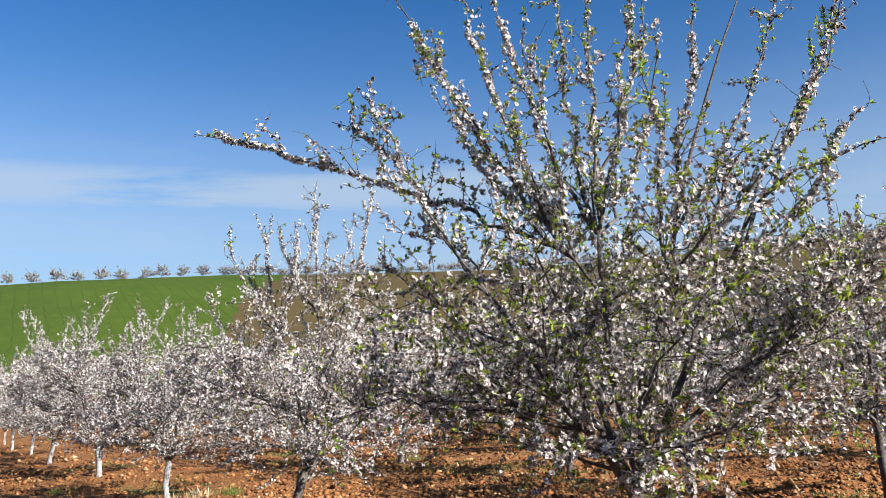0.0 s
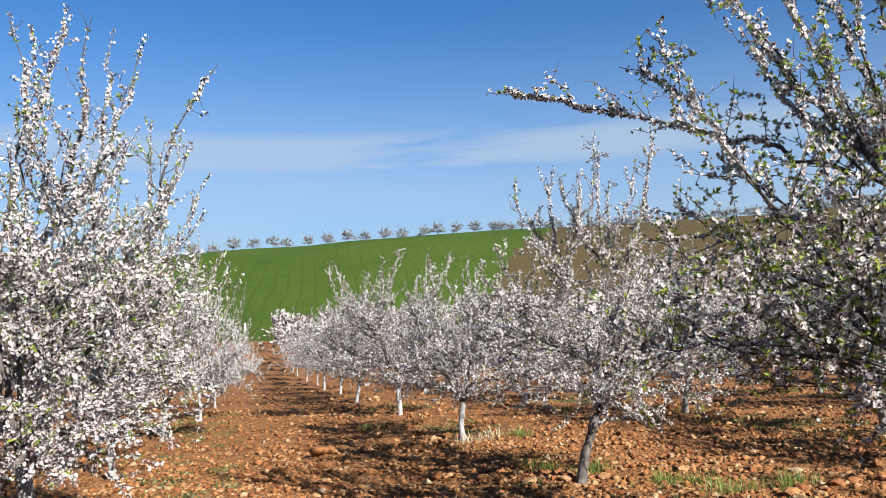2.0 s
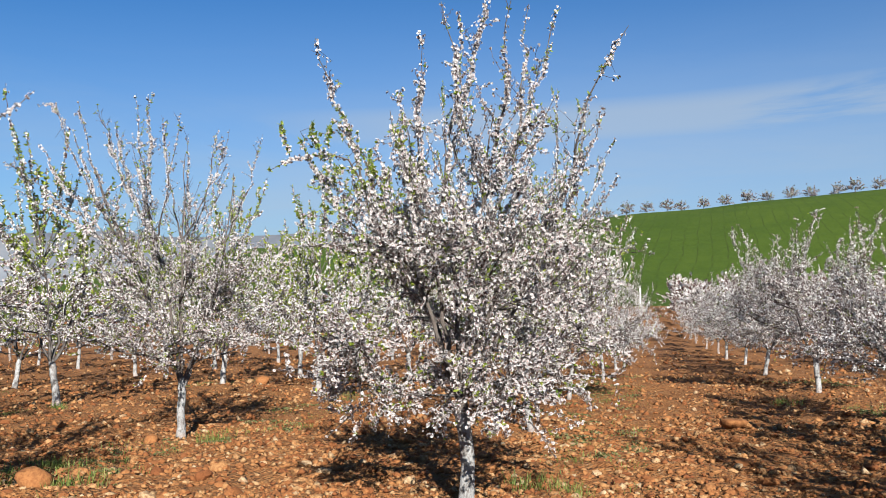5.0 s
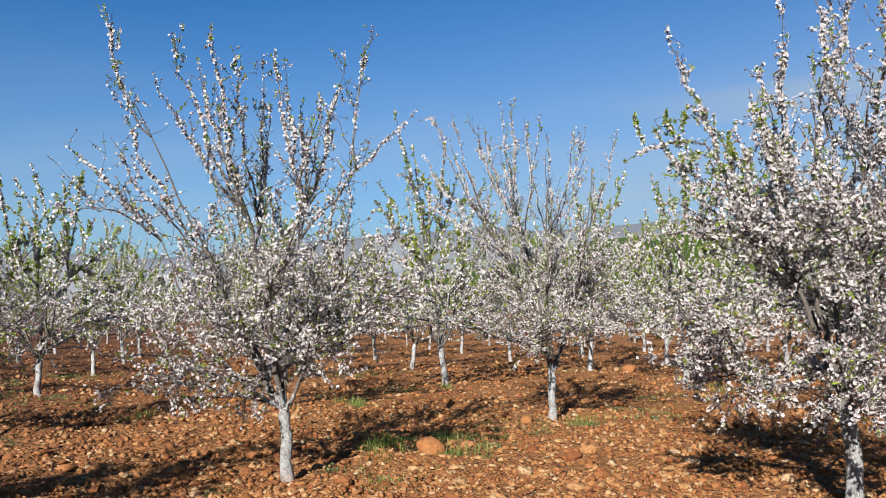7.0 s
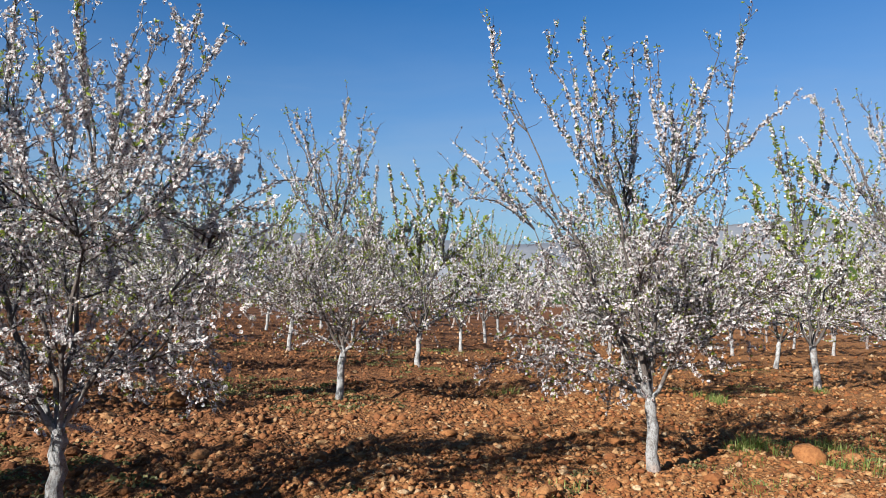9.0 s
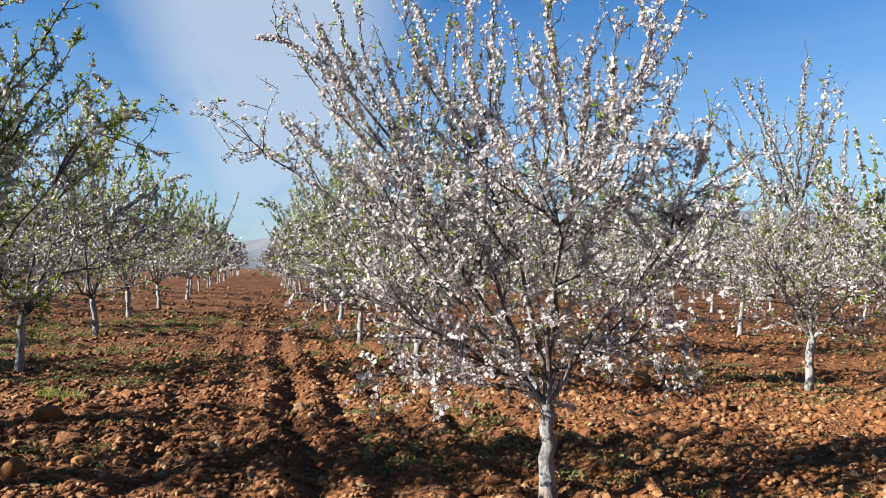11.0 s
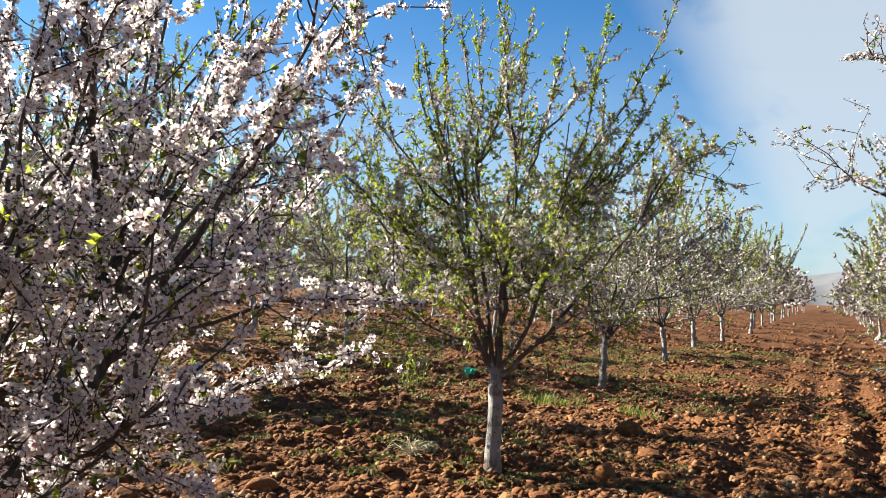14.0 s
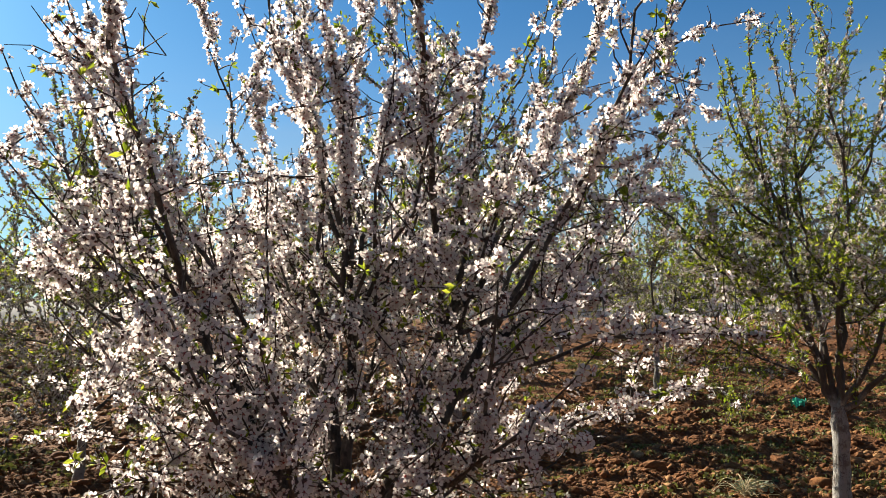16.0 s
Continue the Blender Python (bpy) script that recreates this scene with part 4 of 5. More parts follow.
hero(1.29, -3.39, "large almond tree in dense pinkish-white blossom, forking low",
     tips=((1.97, 2.90, 1.42, 2.71), (1.65, 2.59), (1.62, 3.10), (1.46, 2.10), (1.87, 1.42, 1.13, 1.41), (1.63, 1.25), (1.10, 0.99), (0.86, 0.76), (-0.20, 0.85), (-0.60, 0.95), (-0.70, 1.08), (-0.95, 1.20),
           (-1.02, 1.32), (-1.15, 1.50), (-1.25, 1.85), (-1.22, 2.80), (-1.41, 2.67), (-1.08, 2.93), (-0.61, 2.90), (-0.33, 3.01), (-0.11, 3.02), (0.09, 2.98), (0.26, 2.96), (0.68, 3.11), (1.02, 2.99), (1.23, 3.03), (-0.40, 2.81), (-1.44, 2.27)),
     seed=12, fork=0.45, thick=0.090, lime=False, petal=PINK, low=44, low_r=1.25, low_z=(0.75, 2.7), shoots=9, shoot_r=1.4, shoot_z=(2.7, 3.6),
     flowers=9500, leaves=6000, dress=50, size=0.043, fine=3, bare=-0.5, twiggy=0.55, sleeve=0.6, spring=(0.62, 0.28, 0.36), loose=0,
     stems=(((0.60, 1.32), (1.54, 2.93), -0.15), ((0.55, 1.32), (0.69, 2.77), 0.15), ((-0.32, 1.06), (-0.71, 1.75), -0.2), ((0.08, 1.33), (-0.01, 2.72), 0.25), ((-0.43, 1.2), (-1.11, 2.27), 0.1)))

# the rest of the planting grid; those that can be placed singly first
O, U, V_ = np.array([-8.53, 0.50]), np.array([3.066, 4.593]), np.array([3.42, -4.33])
PLACED = {(2, -1): (-6.01, 13.79), (3, 0): (0.78, 14.25), (3, -1): (-2.68, 18.41), (1, -1): (-9.42, 8.95), (1, -2): (-12.72, 13.32), (-2, -1): (-18.28, -4.6), (-1, -2): (-18.88, 4.22), (0, -2): (-18.53, 10.3), (-1, 1): (-8.07, -8.15), (-2, 1): (-11.03, -12.84), (-1, 2): (-4.22, -12.19), (-2, 2): (-7.35, -16.95), (-3, 2): (-10.26, -21.66), (-4, 2): (-13.45, -26.16), (-3, -2): (-25.04, -4.9), (-3, -1): (-21.27, -9.13), (-1, 3): (-0.29, -14.43), (0, 3): (2.36, -10.5), (1, 3): (4.7, -6.15), (-2, 0): (-14.7, -8.75), (-3, 1): (-14.25, -17.4)}
NAMES = ("almond tree in white blossom with a whitewashed trunk", "leafy almond tree with white blossom and pale trunk")


def stock(seeds, **kw):
    return [almond_tree(NAMES[0], seed=s, lean=(0.07 * (s % 3 - 1), 0.06 * (s % 2)), **kw) for s in seeds]


MID = stock((21, 22, 23, 24, 25), low=34, low_r=2.1, low_z=(1.0, 3.3), shoots=13, shoot_r=1.7, shoot_z=(3.5, 4.7), fork=0.75, flowers=14000, leaves=9000, dress=34, fine=-1, size=0.030, leaf=0.02, twiggy=0.6, sleeve=0.55, thick=0.054)
MID_GREEN = stock((26, 27), low=34, low_r=2.1, low_z=(1.0, 3.3), shoots=11, shoot_r=1.7, shoot_z=(3.5, 4.7), fork=0.75, flowers=12000, leaves=13000, dress=45, fine=-1, size=0.030, leaf=0.02, twiggy=0.6, sleeve=0.4, thick=0.054)
FAR = stock((31, 32, 33, 34), low=34, low_r=2.35, low_z=(1.0, 3.5), shoots=11, shoot_r=1.7, shoot_z=(3.5, 4.7), fork=0.75, flowers=6000, leaves=4500, dress=22, fine=0, size=0.046, twiggy=0.2, sleeve=0.2)
FAR_GREEN = stock((35, 36), low=34, low_r=2.35, low_z=(1.0, 3.5), shoots=10, shoot_r=1.7, shoot_z=(3.5, 4.7), fork=0.75, flowers=5000, leaves=4600, dress=30, fine=0, size=0.048, twiggy=0.2, sleeve=0.15)
MID_DARK = stock((28, 29), low=38, low_r=2.0, low_z=(0.8, 2.8), shoots=9, shoot_z=(2.8, 3.9), fork=0.8, flowers=22000, leaves=4000, dress=50, fine=-1, size=0.028, leaf=0.018, twiggy=0.8, sleeve=0.5, lime=False, thick=0.05)
LOW = stock((61, 62, 63), low=40, low_r=2.2, low_z=(0.8, 2.7), shoots=11, shoot_r=1.6, shoot_z=(2.8, 3.9), fork=0.7, flowers=20000, leaves=1500, dress=50, fine=-1, size=0.028, leaf=0.016, twiggy=1.0, sleeve=0.4, thick=0.054)
for ob in LOW:
    ob["label"] = "low dense almond tree in white blossom with pale trunk"
for ob in MID_DARK:
    ob["label"] = "almond tree in white blossom with a bare dark trunk"
for ob in MID_GREEN + FAR_GREEN:
    ob["label"] = NAMES[1]
used = {}


def spot(x, y, rng):
    return pose(x, y, float(lift(x, y)), rng.normal() * 3.5, rng.normal() * 3.5, rng.uniform(0, 360)), rng.uniform(1.0, 1.2)


def plant(kinds, i, x, y, rng, slim=1.0, tall=1.0):
    """Sets the i-th kind, itself at first, then as copies."""
    src = kinds[i % len(kinds)]
    m, k = spot(x, y, rng)
    k *= tall
    if src.name in used:
        ob = copy_thing(src, m)
    else:
        ob, used[src.name] = src, True
    ob.matrix_basis = m @ Matrix.Diagonal((k * slim, k * slim, k, 1))


def build_orchard():
    rng = np.random.default_rng(77)
    n, far, crest = 0, [], []
    for i in range(-40, 26):
        for j in range(-28, 34):
            p = O + U * i + V_ * j + rng.normal(size=2) * 0.18
            if i == 2 and j < -1:
                p = np.array([-6.01, 13.79]) + V_ * (1.17 * (j + 1)) + rng.normal(size=2) * 0.12
            x, y = PLACED.get((i, j), p)
            r = math.hypot(x, y)
            az = math.degrees(math.atan2(-x, y)) % 360
            if r < 3.6 or min(math.hypot(x - a, y - b) for a, b in HERO) < 2.6:
                continue
            seen = az < 248 or az > 318
            hilly = az < 80 or az > 300
            if not seen and r > 16:
                continue
            if hilly and r > (FOOT - 5 if 27 < az < 46 else 66) or not hilly and r > 66 and not (125 < az < 162 and r < 130):
                continue
            if 36.6 < az < 42.5 and r > 30:
                continue
            green = az > 140 and rng.random() < 0.6 or az > 48 and rng.random() < 0.5
            tall = 1.12 if 50 < az < 78 else 0.70 if (i, j) == (1, 3) else 1.18 if 185 < az < 300 else 1.0
            n += 1
            if r < 18:
                plant(MID_DARK if az < 14 or az > 320 else LOW if az < 40 else MID_GREEN if green else MID, n * 7 + i, x, y, rng, 0.74 if i == 1 and j < 0 else 1.0, tall)
            elif r < 44:
                plant(LOW if az < 50 or az > 320 else FAR_GREEN if green else FAR, n * 5 + j, x, y, rng, 0.7 if i == 1 and j < 0 else 1.0, tall)
            else:
                m, k = spot(x, y, rng)
                far.append((n, m @ Matrix.Scale(k, 4)))
    far_trees("far_orchard", "distant rows of white-flowering almond trees", [dict(seed=s, low=12, low_r=2.0, low_z=(1.0, 3.2), shoots=7, shoot_z=(3.2, 4.4), flowers=260, leaves=170, size=0.26, twiggy=0.05, sleeve=0.1) for s in (41, 42, 43)], far)
    # the row of trees along the hill's crest
    for a in list(np.arange(20.5, 47, 1.33)) + list(np.arange(-34, 20, 0.7)):
        a += rng.normal() * 0.1
        p = along(a) * (CREST + 2 + rng.normal() * 3)
        m, k = spot(p.x, p.y, rng)
        crest.append((int(rng.integers(0, 3)), m @ Matrix.Scale(k * (0.95 if a > 20 else 0.8), 4)))
    far_trees("crest_trees", "row of round flowering trees along the hill crest", [dict(seed=s, fork=0.5, low=46, low_r=2.6, low_z=(0.8, 3.9), shoots=0, thick=0.10,
              flowers=1300, leaves=160, size=0.23, twiggy=0.35, sleeve=0.0, leaf=0.12) for s in (51, 52, 53)], crest, DULL)


build_orchard()
for src in MID + MID_GREEN + FAR + FAR_GREEN + MID_DARK + LOW:
    if src.name not in used:
        for ob in (*src.children, src):
            bpy.data.objects.remove(ob)


# ---- stones, clods, weeds ----
def rock_shape(rng, sub):
    bm = bmesh.new()
    bmesh.ops.create_icosphere(bm, subdivisions=sub, radius=0.5)
    V = np.array([v.co[:] for v in bm.verts])
    F = np.array([[v.index for v in f.verts] for f in bm.faces])
    bm.free()
    for _ in range(4):
        n = unit(rng.normal(size=3))
        d = V @ n
        cut = rng.uniform(0.25, 0.42)
        V = V - np.where(d > cut, (d - cut) * 0.85, 0)[:, None] * n
    V *= 1 + rng.normal(size=(len(V), 1)) * 0.05
    return V * np.array([1.0, rng.uniform(0.55, 0.95), rng.uniform(0.38, 0.68)]), F


def clod_shape(rng):
    """A small angular clod: a squashed, jittered eight-sided lump."""
    V = np.array([(0.5, 0, 0), (-0.5, 0, 0), (0, 0.45, 0), (0, -0.45, 0), (0, 0, 0.36), (0, 0, -0.3)]) + rng.normal(size=(6, 3)) * 0.09
    F = np.array([(0, 2, 4), (2, 1, 4), (1, 3, 4), (3, 0, 4), (2, 0, 5), (1, 2, 5), (3, 1, 5), (0, 3, 5)])
    return V, F


def build_stones():
    rng = np.random.default_rng(8)
    VV, FF, round_, n0 = [], [], [], 0
    for sub, count, r0, r1, s0, s1, p in ((1, 1500, 0.7, 9.0, 0.035, 0.14, 0.5), (0, 12000, 0.7, 9.0, 0.03, 0.11, 0.6), (2, 900, 3.0, 11.0, 0.08, 0.24, 0.45), (1, 15000, 3.0, 12.0, 0.035, 0.15, 0.5), (1, 5500, 8.0, 25.0, 0.07, 0.21, 0.5), (0, 44000, 3.0, 15.0, 0.035, 0.13, 0.6),
                                       (0, 30000, 3.6, 9.0, 0.02, 0.085, 0.6), (0, 26000, 10.0, 27.0, 0.05, 0.17, 0.5), (0, 9000, 24.0, 52.0, 0.10, 0.26, 0.6)):
        shapes = [rock_shape(rng, sub) if sub else clod_shape(rng) for _ in range(7)]
        r = np.sqrt(rng.uniform(r0 ** 2, r1 ** 2, count)) if r1 < 40 else rng.uniform(r0, r1, count)
        az = np.radians(rng.uniform(-28, 230 if r0 > 1 else 332, count))
        x, y = -r * np.sin(az), r * np.cos(az)
        keep = wave_noise(x, y, np.random.default_rng(3), ((2.2, 1.0), (0.8, 0.8))) + rng.normal(size=count) * 0.8 > -1.2
        x, y = x[keep], y[keep]
        s = s0 + (s1 - s0) * rng.power(p, len(x))
        z = lift(x, y) + relief(x, y) + s * 0.06
        kind = rng.integers(0, 7, len(x))
        for t in range(7):
            m = kind == t
            V, F = shapes[t]
            a, b = rng.uniform(0, 6.28, m.sum()), rng.normal(size=m.sum()) * 0.35
            ca, sa, cb, sb = np.cos(a), np.sin(a), np.cos(b), np.sin(b)
            R = np.stack([np.stack([ca, -sa * cb, sa * sb], -1), np.stack([sa, ca * cb, -ca * sb], -1), np.stack([0 * ca, sb, cb], -1)], 1)
            v = np.einsum("nij,kj->nki", R, V) * s[m][:, None, None] + np.stack([x[m], y[m], z[m]], -1)[:, None, :]
            VV.append(v.reshape(-1, 3))
            FF.append((F[None] + (n0 + np.arange(m.sum()) * len(V))[:, None, None]).reshape(-1, 3))
            round_.append(np.full(len(FF[-1]), sub == 0))
            n0 += m.sum() * len(V)
    me = mesh_from("field_stones", np.concatenate(VV), FF, [STONE], smooth_faces=np.concatenate(round_))
    tagged(new("field_stones", me), "ochre and red field stones and clods on the soil", "stones", kind="stuff")


def rock(shape, x, y, s, rng, label, name="rock", group="field rocks"):
    z = float(lift(x, y) + relief(np.array([x]), np.array([y]))[0])
    ob = new(name, mesh_from(name, shape[0] * s, [shape[1]], [ROCK], smooth_faces=True))
    ob.matrix_world = pose(x, y, z + s * 0.13, rng.normal() * 8, rng.normal() * 8, rng.uniform(0, 360))
    tagged(ob, label, "rock", group)


def build_rocks():
    """The rocks that stand out singly, and the cobbles heaped in front of the leafy tree."""
    rng = np.random.default_rng(14)
    for x, y, s in ((-7.29, 11.12, 0.42), (-4.89, 11.57, 0.24), (-9.22, 10.08, 0.26), (-9.5, 1.99, 0.44), (-9.55, -1.97, 0.22), (-12.29, 4.09, 0.3), (-8.71, -0.27, 0.18), (-10.1, -5.87, 0.45),
                    (-3.21, -8.34, 0.36), (-2.37, -6.72, 0.3), (-2.77, -6.5, 0.2), (0.41, -6.06, 0.3), (-1.48, -7.78, 0.24), (-1.15, -9.97, 0.2), (-21.73, 10.27, 0.5), (-6.18, -5.95, 0.24), (2.6, 10.4, 0.3)):
        rock(rock_shape(rng, 2), x, y, s, rng, "large ochre stone half sunk in the red soil")
    shapes = [rock_shape(rng, 2) for _ in range(8)]
    for i in range(120):
        a, r = rng.uniform(0, 2 * math.pi), math.sqrt(rng.uniform(0.02, 1.0))
        x, y = -1.35 + 1.4 * r * math.cos(a), -6.25 + 0.7 * r * math.sin(a)
        if math.hypot(x + 1.43, y + 6.86) > 0.22:
            rock(shapes[i % 8], x, y, rng.uniform(0.05, 0.13), rng, "rounded ochre cobble in a loose heap by a trunk", "cobble", "cobbles by the leafy tree")


def blades(rng, n, spread, hgt, flat):
    V, F = [], []
    for i in range(n):
        a, r = rng.uniform(0, 6.28), spread * rng.uniform(0, 1) ** 0.7
        b = np.array([r * np.cos(a), r * np.sin(a), -0.01])
        h = hgt * rng.uniform(0.45, 1.1)
        o = np.array([np.cos(a + rng.normal() * 0.7), np.sin(a + rng.normal() * 0.7), 0]) * h * flat * rng.uniform(0.3, 1.2)
        w = np.array([-o[1], o[0], 0])
        w = unit(w) * (0.0025 + 0.012 * h) * 0.8
        m, t = b + o * 0.4 + np.array([0, 0, h * 0.65]), b + o + np.array([0, 0, h])
        k = len(V)
        V += [b - w, b + w, m + w * 0.8, m - w * 0.8, t]
        F += [(k, k + 1, k + 2), (k, k + 2, k + 3), (k + 3, k + 2, k + 4)]
    return np.array(V), np.array(F)


def rosette(rng, n, spread, hgt):
    """A low creeping weed: small blunt leaves close over the soil."""
    V, F = [], []
    for i in range(n):
        a, r = rng.uniform(0, 6.28), spread * math.sqrt(rng.uniform(0, 1))
        c = np.array([r * np.cos(a), r * np.sin(a), hgt * rng.uniform(0.1, 1.0) * (1 - 0.6 * r / spread)])
        d = unit(rng.normal(size=3) * np.array([1, 1, 0.6])) * rng.uniform(0.013, 0.029)
        w = unit(np.cross(d, rng.normal(size=3))) * np.linalg.norm(d) * 0.6
        k = len(V)
        V += [c - d, c + w, c + d, c - w]
        F += [(k, k + 1, k + 2), (k, k + 2, k + 3)]
    return np.array(V), np.array(F)


def strew(name, shapes, spots, mat, rng, label, category):
    """Turned and scaled copies of small plants, set on the ground as one mesh."""
    x, y = np.array([p[0] for p in spots]), np.array([p[1] for p in spots])
    z = lift(x, y) + relief(x, y)
    VV, FF, n0 = [], [], 0
    for i, p in enumerate(spots):
        V, F = shapes[rng.integers(0, len(shapes))]
        a, s = rng.uniform(0, 6.28), rng.uniform(0.7, 1.3)
        R = np.array([[math.cos(a), -math.sin(a), 0], [math.sin(a), math.cos(a), 0], [0, 0, 1]])
        VV.append((V @ R.T) * s + np.array([x[i], y[i], z[i]]))
        FF.append(F + n0)
        n0 += len(V)
    tagged(new(name, mesh_from(name, np.concatenate(VV), FF, [mat])), label, category, kind="stuff")


TUFTS = ((-11.64, 4.75), (-9.83, 1.52), (-9.37, 2.33), (-10.78, 2.43), (-10.06, 1.52), (-6.33, 6.06), (-5.84, 6.18), (-9.01, 15.62), (-4.96, 14.21), (-1.83, 9.79), (-1.36, 9.73), (-0.9, 9.34), (-2.56, 10.01), (-0.4, 9.5),
         (-5.75, 19.62), (-2.49, 18.79), (-2.77, -10.69), (-3.19, -10.38), (-3.78, -9.69), (-10.59, -11.35), (-18.21, 4.1), (-14.21, -1.91), (-15.13, 1.61), (-15.73, 1.72), (-2.14, -24.5), (-3.5, 10.5))
BLEACHED = ((-5.56, 13.52), (-5.47, 14.15), (-5.66, 13.01), (-2.6, 15.6))


def build_weeds():
    rng = np.random.default_rng(19)
    tall = [blades(rng, 46, 0.17, 0.15, 0.7) for _ in range(4)]
    low = [blades(rng, 26, 0.24, 0.08, 1.1) for _ in range(4)]
    mats = [rosette(rng, 42, 0.16, 0.05) for _ in range(5)]
    thick = [(x + rng.normal() * 0.13, y + rng.normal() * 0.13) for x, y in TUFTS for _ in range(4)]
    thin, cover = [], []
    # weeds thicken along the planted rows, and a dull creeping cover lies east of the wide lane
    for _ in range(11000):
        r, az = math.sqrt(rng.uniform(3.2 ** 2, 26 ** 2)), rng.uniform(-28, 230)
        p = along(az) * r
        q = np.linalg.solve(np.stack([U, V_], -1), np.array([p.x, p.y]) - O)
        off = abs(q[1] - round(q[1])) if az > 100 else abs(q[0] - round(q[0]))
        patch = math.sin(p.x * 1.1 + 2) + math.sin(p.y * 0.9) + math.sin((p.x + p.y) * 0.6) + rng.normal() * 0.5
        if az > 105:
            c = p.x * FURROW[0] + p.y * FURROW[1]
            if r > 6.5 and (c < -1.2 and patch > -1.4 or off * 4.7 < 1.0 and patch > -0.2 or patch > 1.4):
                cover.append((p.x, p.y))
                if rng.random() < 0.12 and off * 4.7 < 1.2:
                    thin.append((p.x, p.y))
        elif off * 4.7 < 0.9 and patch > (0.0 if az < 45 else 0.6):
            (cover if rng.random() < 0.45 else thin).append((p.x, p.y))
    strew("weeds", tall, thick, GRASS, rng, "thick tufts of green grass on the stony soil", "grass")
    strew("low_grass", low, thin, GRASS, rng, "sparse low green grass along the tree rows", "grass")
    strew("creeping_weeds", mats, cover, OLIVE, rng, "dull olive creeping weeds low on the soil", "weeds")
    dry = [blades(rng, 60, 0.2, 0.16, 0.9)]
    strew("dry_grass", dry, BLEACHED, STRAW, rng, "tufts of bleached dry grass", "grass")


def build_saplings():
    """Thin leafy shoots that stand in the weeds behind the leafy tree."""
    rng = np.random.default_rng(23)
    for x, y, h in ((-1.04, -10.64, 0.75), (-1.3, -11.42, 0.6), (-1.33, -14.0, 0.9), (-1.99, -14.3, 0.8), (-0.76, -15.0, 0.8), (-3.46, -12.5, 0.55), (-4.43, -14.8, 0.7), (-0.29, -13.0, 0.5)):
        root = thing("sapling", "thin yellow-green leafy shoots rising from the weeds", "plant", (x, y, float(lift(x, y) + relief(np.array([x]), np.array([y]))[0])), "saplings")
        lines, V, F = [], [], []
        for _ in range(5):
            a = rng.uniform(0, 6.28)
            t = np.linspace(0, 1, 6)[:, None]
            pts = t * np.array([0, 0, h * rng.uniform(0.55, 1.0)]) + t ** 1.6 * np.array([math.cos(a), math.sin(a), 0]) * h * rng.uniform(0.15, 0.45) + rng.normal(size=(6, 3)) * 0.008 * t
            pts[0, 2] = -0.03
            lines.append((pts, np.linspace(0.006, 0.0015, 6)))
            for u in np.linspace(0.25, 1.0, 26):
                c = np.array([np.interp(u, t[:, 0], pts[:, i]) for i in range(3)])
                d = unit(rng.normal(size=3) + np.array([0, 0, 0.5])) * rng.uniform(0.02, 0.04)
                w = unit(np.cross(d, rng.normal(size=3))) * np.linalg.norm(d) * 0.33
                k = len(V)
                V += [c, c + d * 0.5 + w, c + d, c + d * 0.5 - w]
                F += [(k, k + 1, k + 2), (k, k + 2, k + 3)]
        for ln in lines:
            v, f = tubes([ln], 4)
            piece("stem", mesh_from("stem", v, [f], [TWIG], smooth_faces=True), root)
        piece("leaves", mesh_from("leaves", np.array(V), [np.array(F)], [LEAF]), root, "small yellow-green leaves")


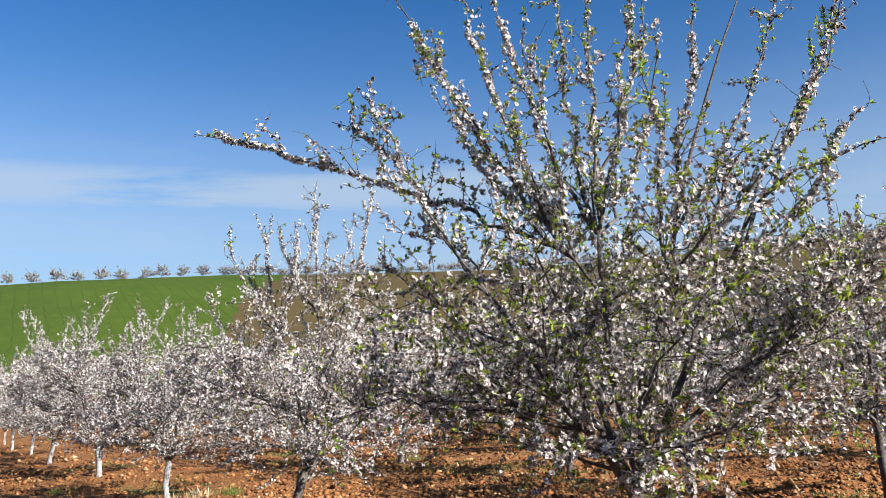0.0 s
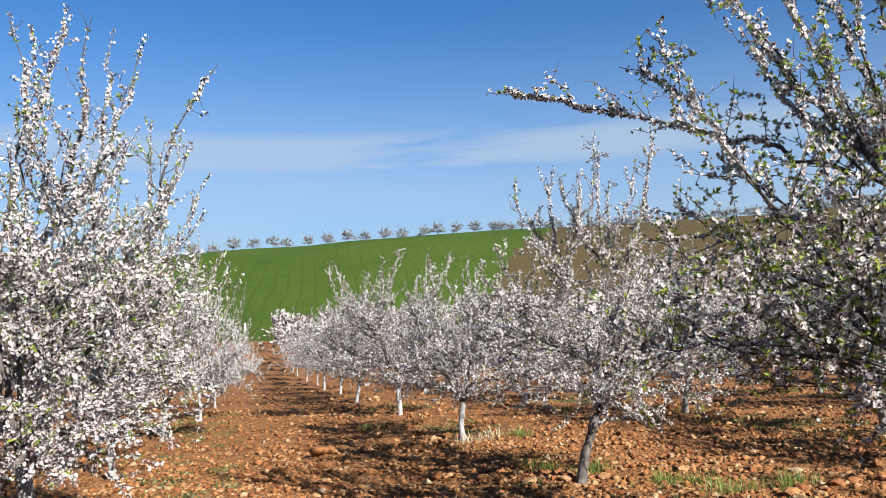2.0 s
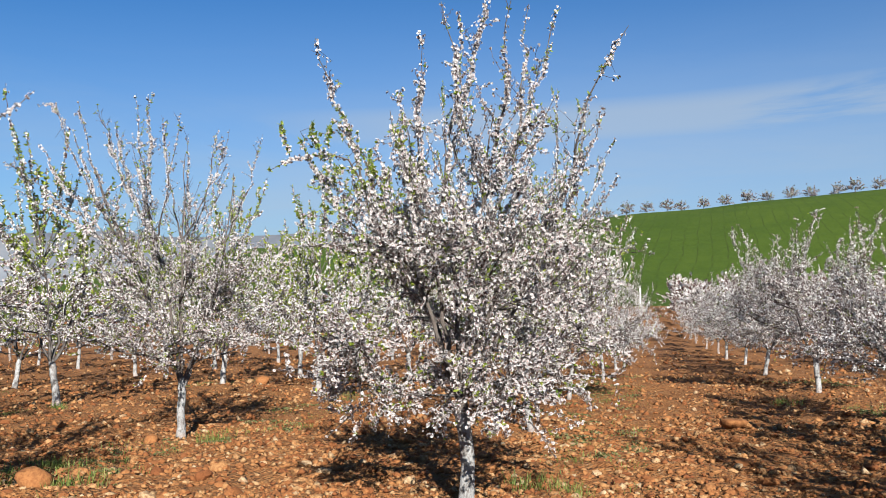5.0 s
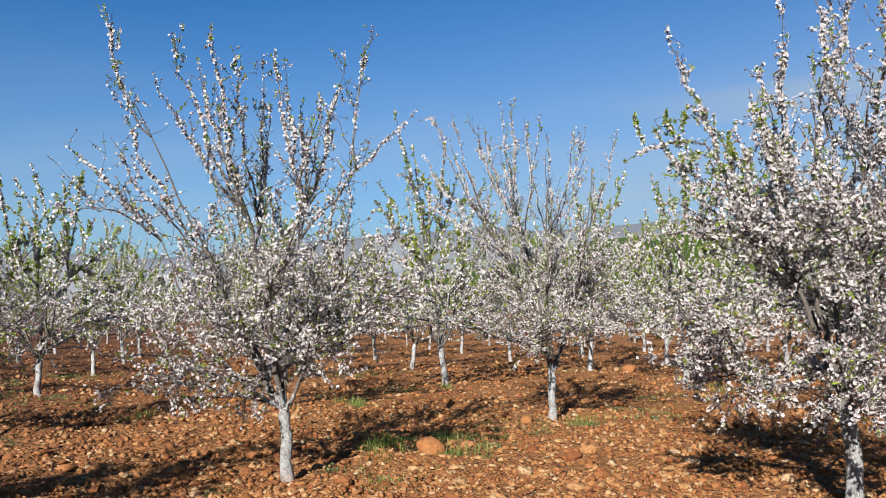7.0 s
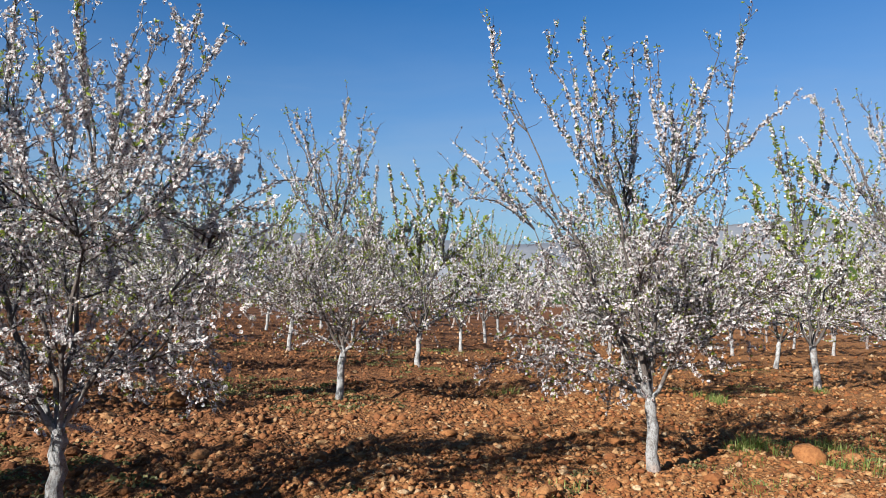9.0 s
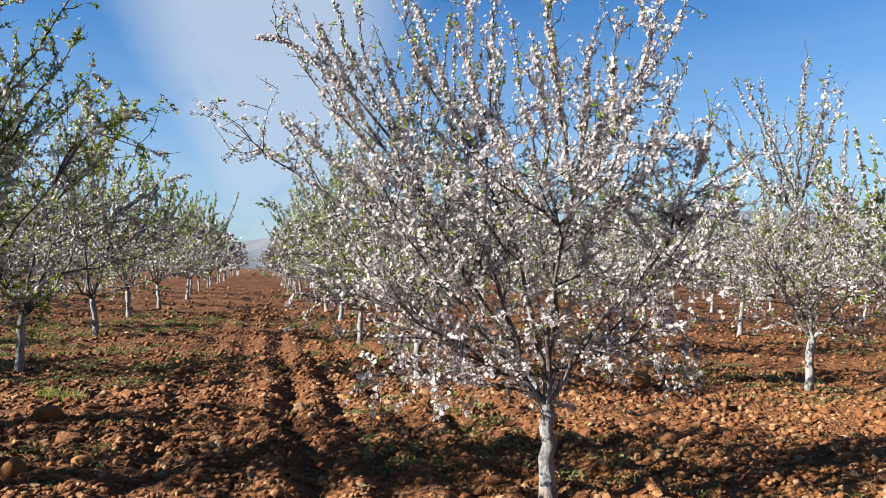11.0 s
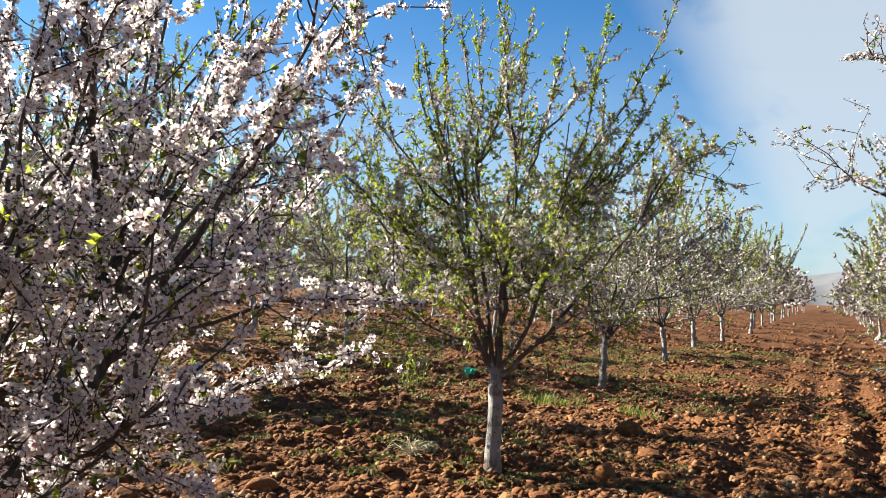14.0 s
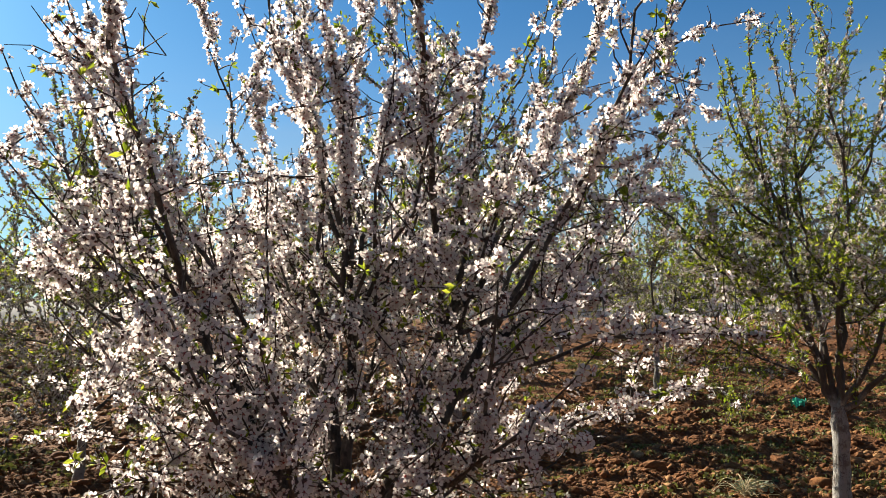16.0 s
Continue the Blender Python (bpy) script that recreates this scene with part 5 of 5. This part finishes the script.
def build_uprooted():
    """A dry weed pulled out and left lying, with its pale roots and grey leaves."""
    rng = np.random.default_rng(31)
    x, y = -0.75, -7.05
    root = thing("uprooted_weed", "dry grey uprooted weed lying on the stones", "weed", (x, y, float(lift(x, y) + relief(np.array([x]), np.array([y]))[0])))
    lines = []
    for _ in range(34):
        a = rng.uniform(0, 6.28)
        t = np.linspace(0, 1, 6)[:, None]
        d = np.array([math.cos(a), math.sin(a), 0])
        pts = np.array([0, 0, 0.05]) + t * d * rng.uniform(0.12, 0.34) + np.sin(t * 2.8) * np.array([0, 0, rng.uniform(0.0, 0.14)]) + rng.normal(size=(6, 3)) * 0.012
        lines.append((pts, np.linspace(0.004, 0.0012, 6)))
    v, f = tubes(lines, 4)
    tagged(piece("roots", mesh_from("roots", v, [f], [STRAW], smooth_faces=True), root, "pale tangled dry roots"), kind="stuff")
    v, f = rosette(rng, 150, 0.13, 0.12)
    piece("leaves", mesh_from("leaves", v * np.array([1.3, 1.0, 1.0]) + np.array([-0.1, -0.22, 0.03]), [f], [SAGE]), root, "wilted grey-green leaves")


def build_post():
    p = along(38.29) * (FOOT - 2)
    root = thing("marker_post", "thin white marker post at the edge of the green field", "post", (p.x, p.y, float(lift(p.x, p.y))))
    v, f = tubes([(np.array([[0, 0, -0.3], [0, 0, 0.7], [0.01, 0, 1.5], [0.015, 0, 2.42], [0.015, 0, 2.46]]), np.array([0.12, 0.12, 0.118, 0.115, 0.03]))], 10)
    piece("pole", mesh_from("pole", v, [f], [WHITE], smooth_faces=True), root)


def build_scrap():
    """A crumpled piece of teal plastic in the weeds."""
    rng = np.random.default_rng(4)
    p = Vector((-2.25, -12.85, 0))
    n = 9
    g = np.linspace(-1, 1, n)
    X, Y = np.meshgrid(g, g, indexing="ij")
    Z = 0.35 * np.sin(X * 4 + 1) * np.cos(Y * 3) + rng.normal(size=X.shape) * 0.12
    v = np.stack([X * 0.17, Y * 0.09, 0.12 + Z * 0.16], -1).reshape(-1, 3)
    i, j = np.meshgrid(np.arange(n - 1), np.arange(n - 1), indexing="ij")
    q = np.stack([i * n + j, (i + 1) * n + j, (i + 1) * n + j + 1, i * n + j + 1], -1).reshape(-1, 4)
    ob = new("plastic_scrap", mesh_from("plastic_scrap", v, [q], [TEAL]))
    ob.matrix_world = pose(p.x, p.y, float(lift(p.x, p.y)), 0, 0, 70)
    tagged(ob, "crumpled teal plastic scrap lying in the weeds", "litter")


build_stones()
build_rocks()
build_weeds()
build_saplings()
build_uprooted()
build_post()
build_scrap()
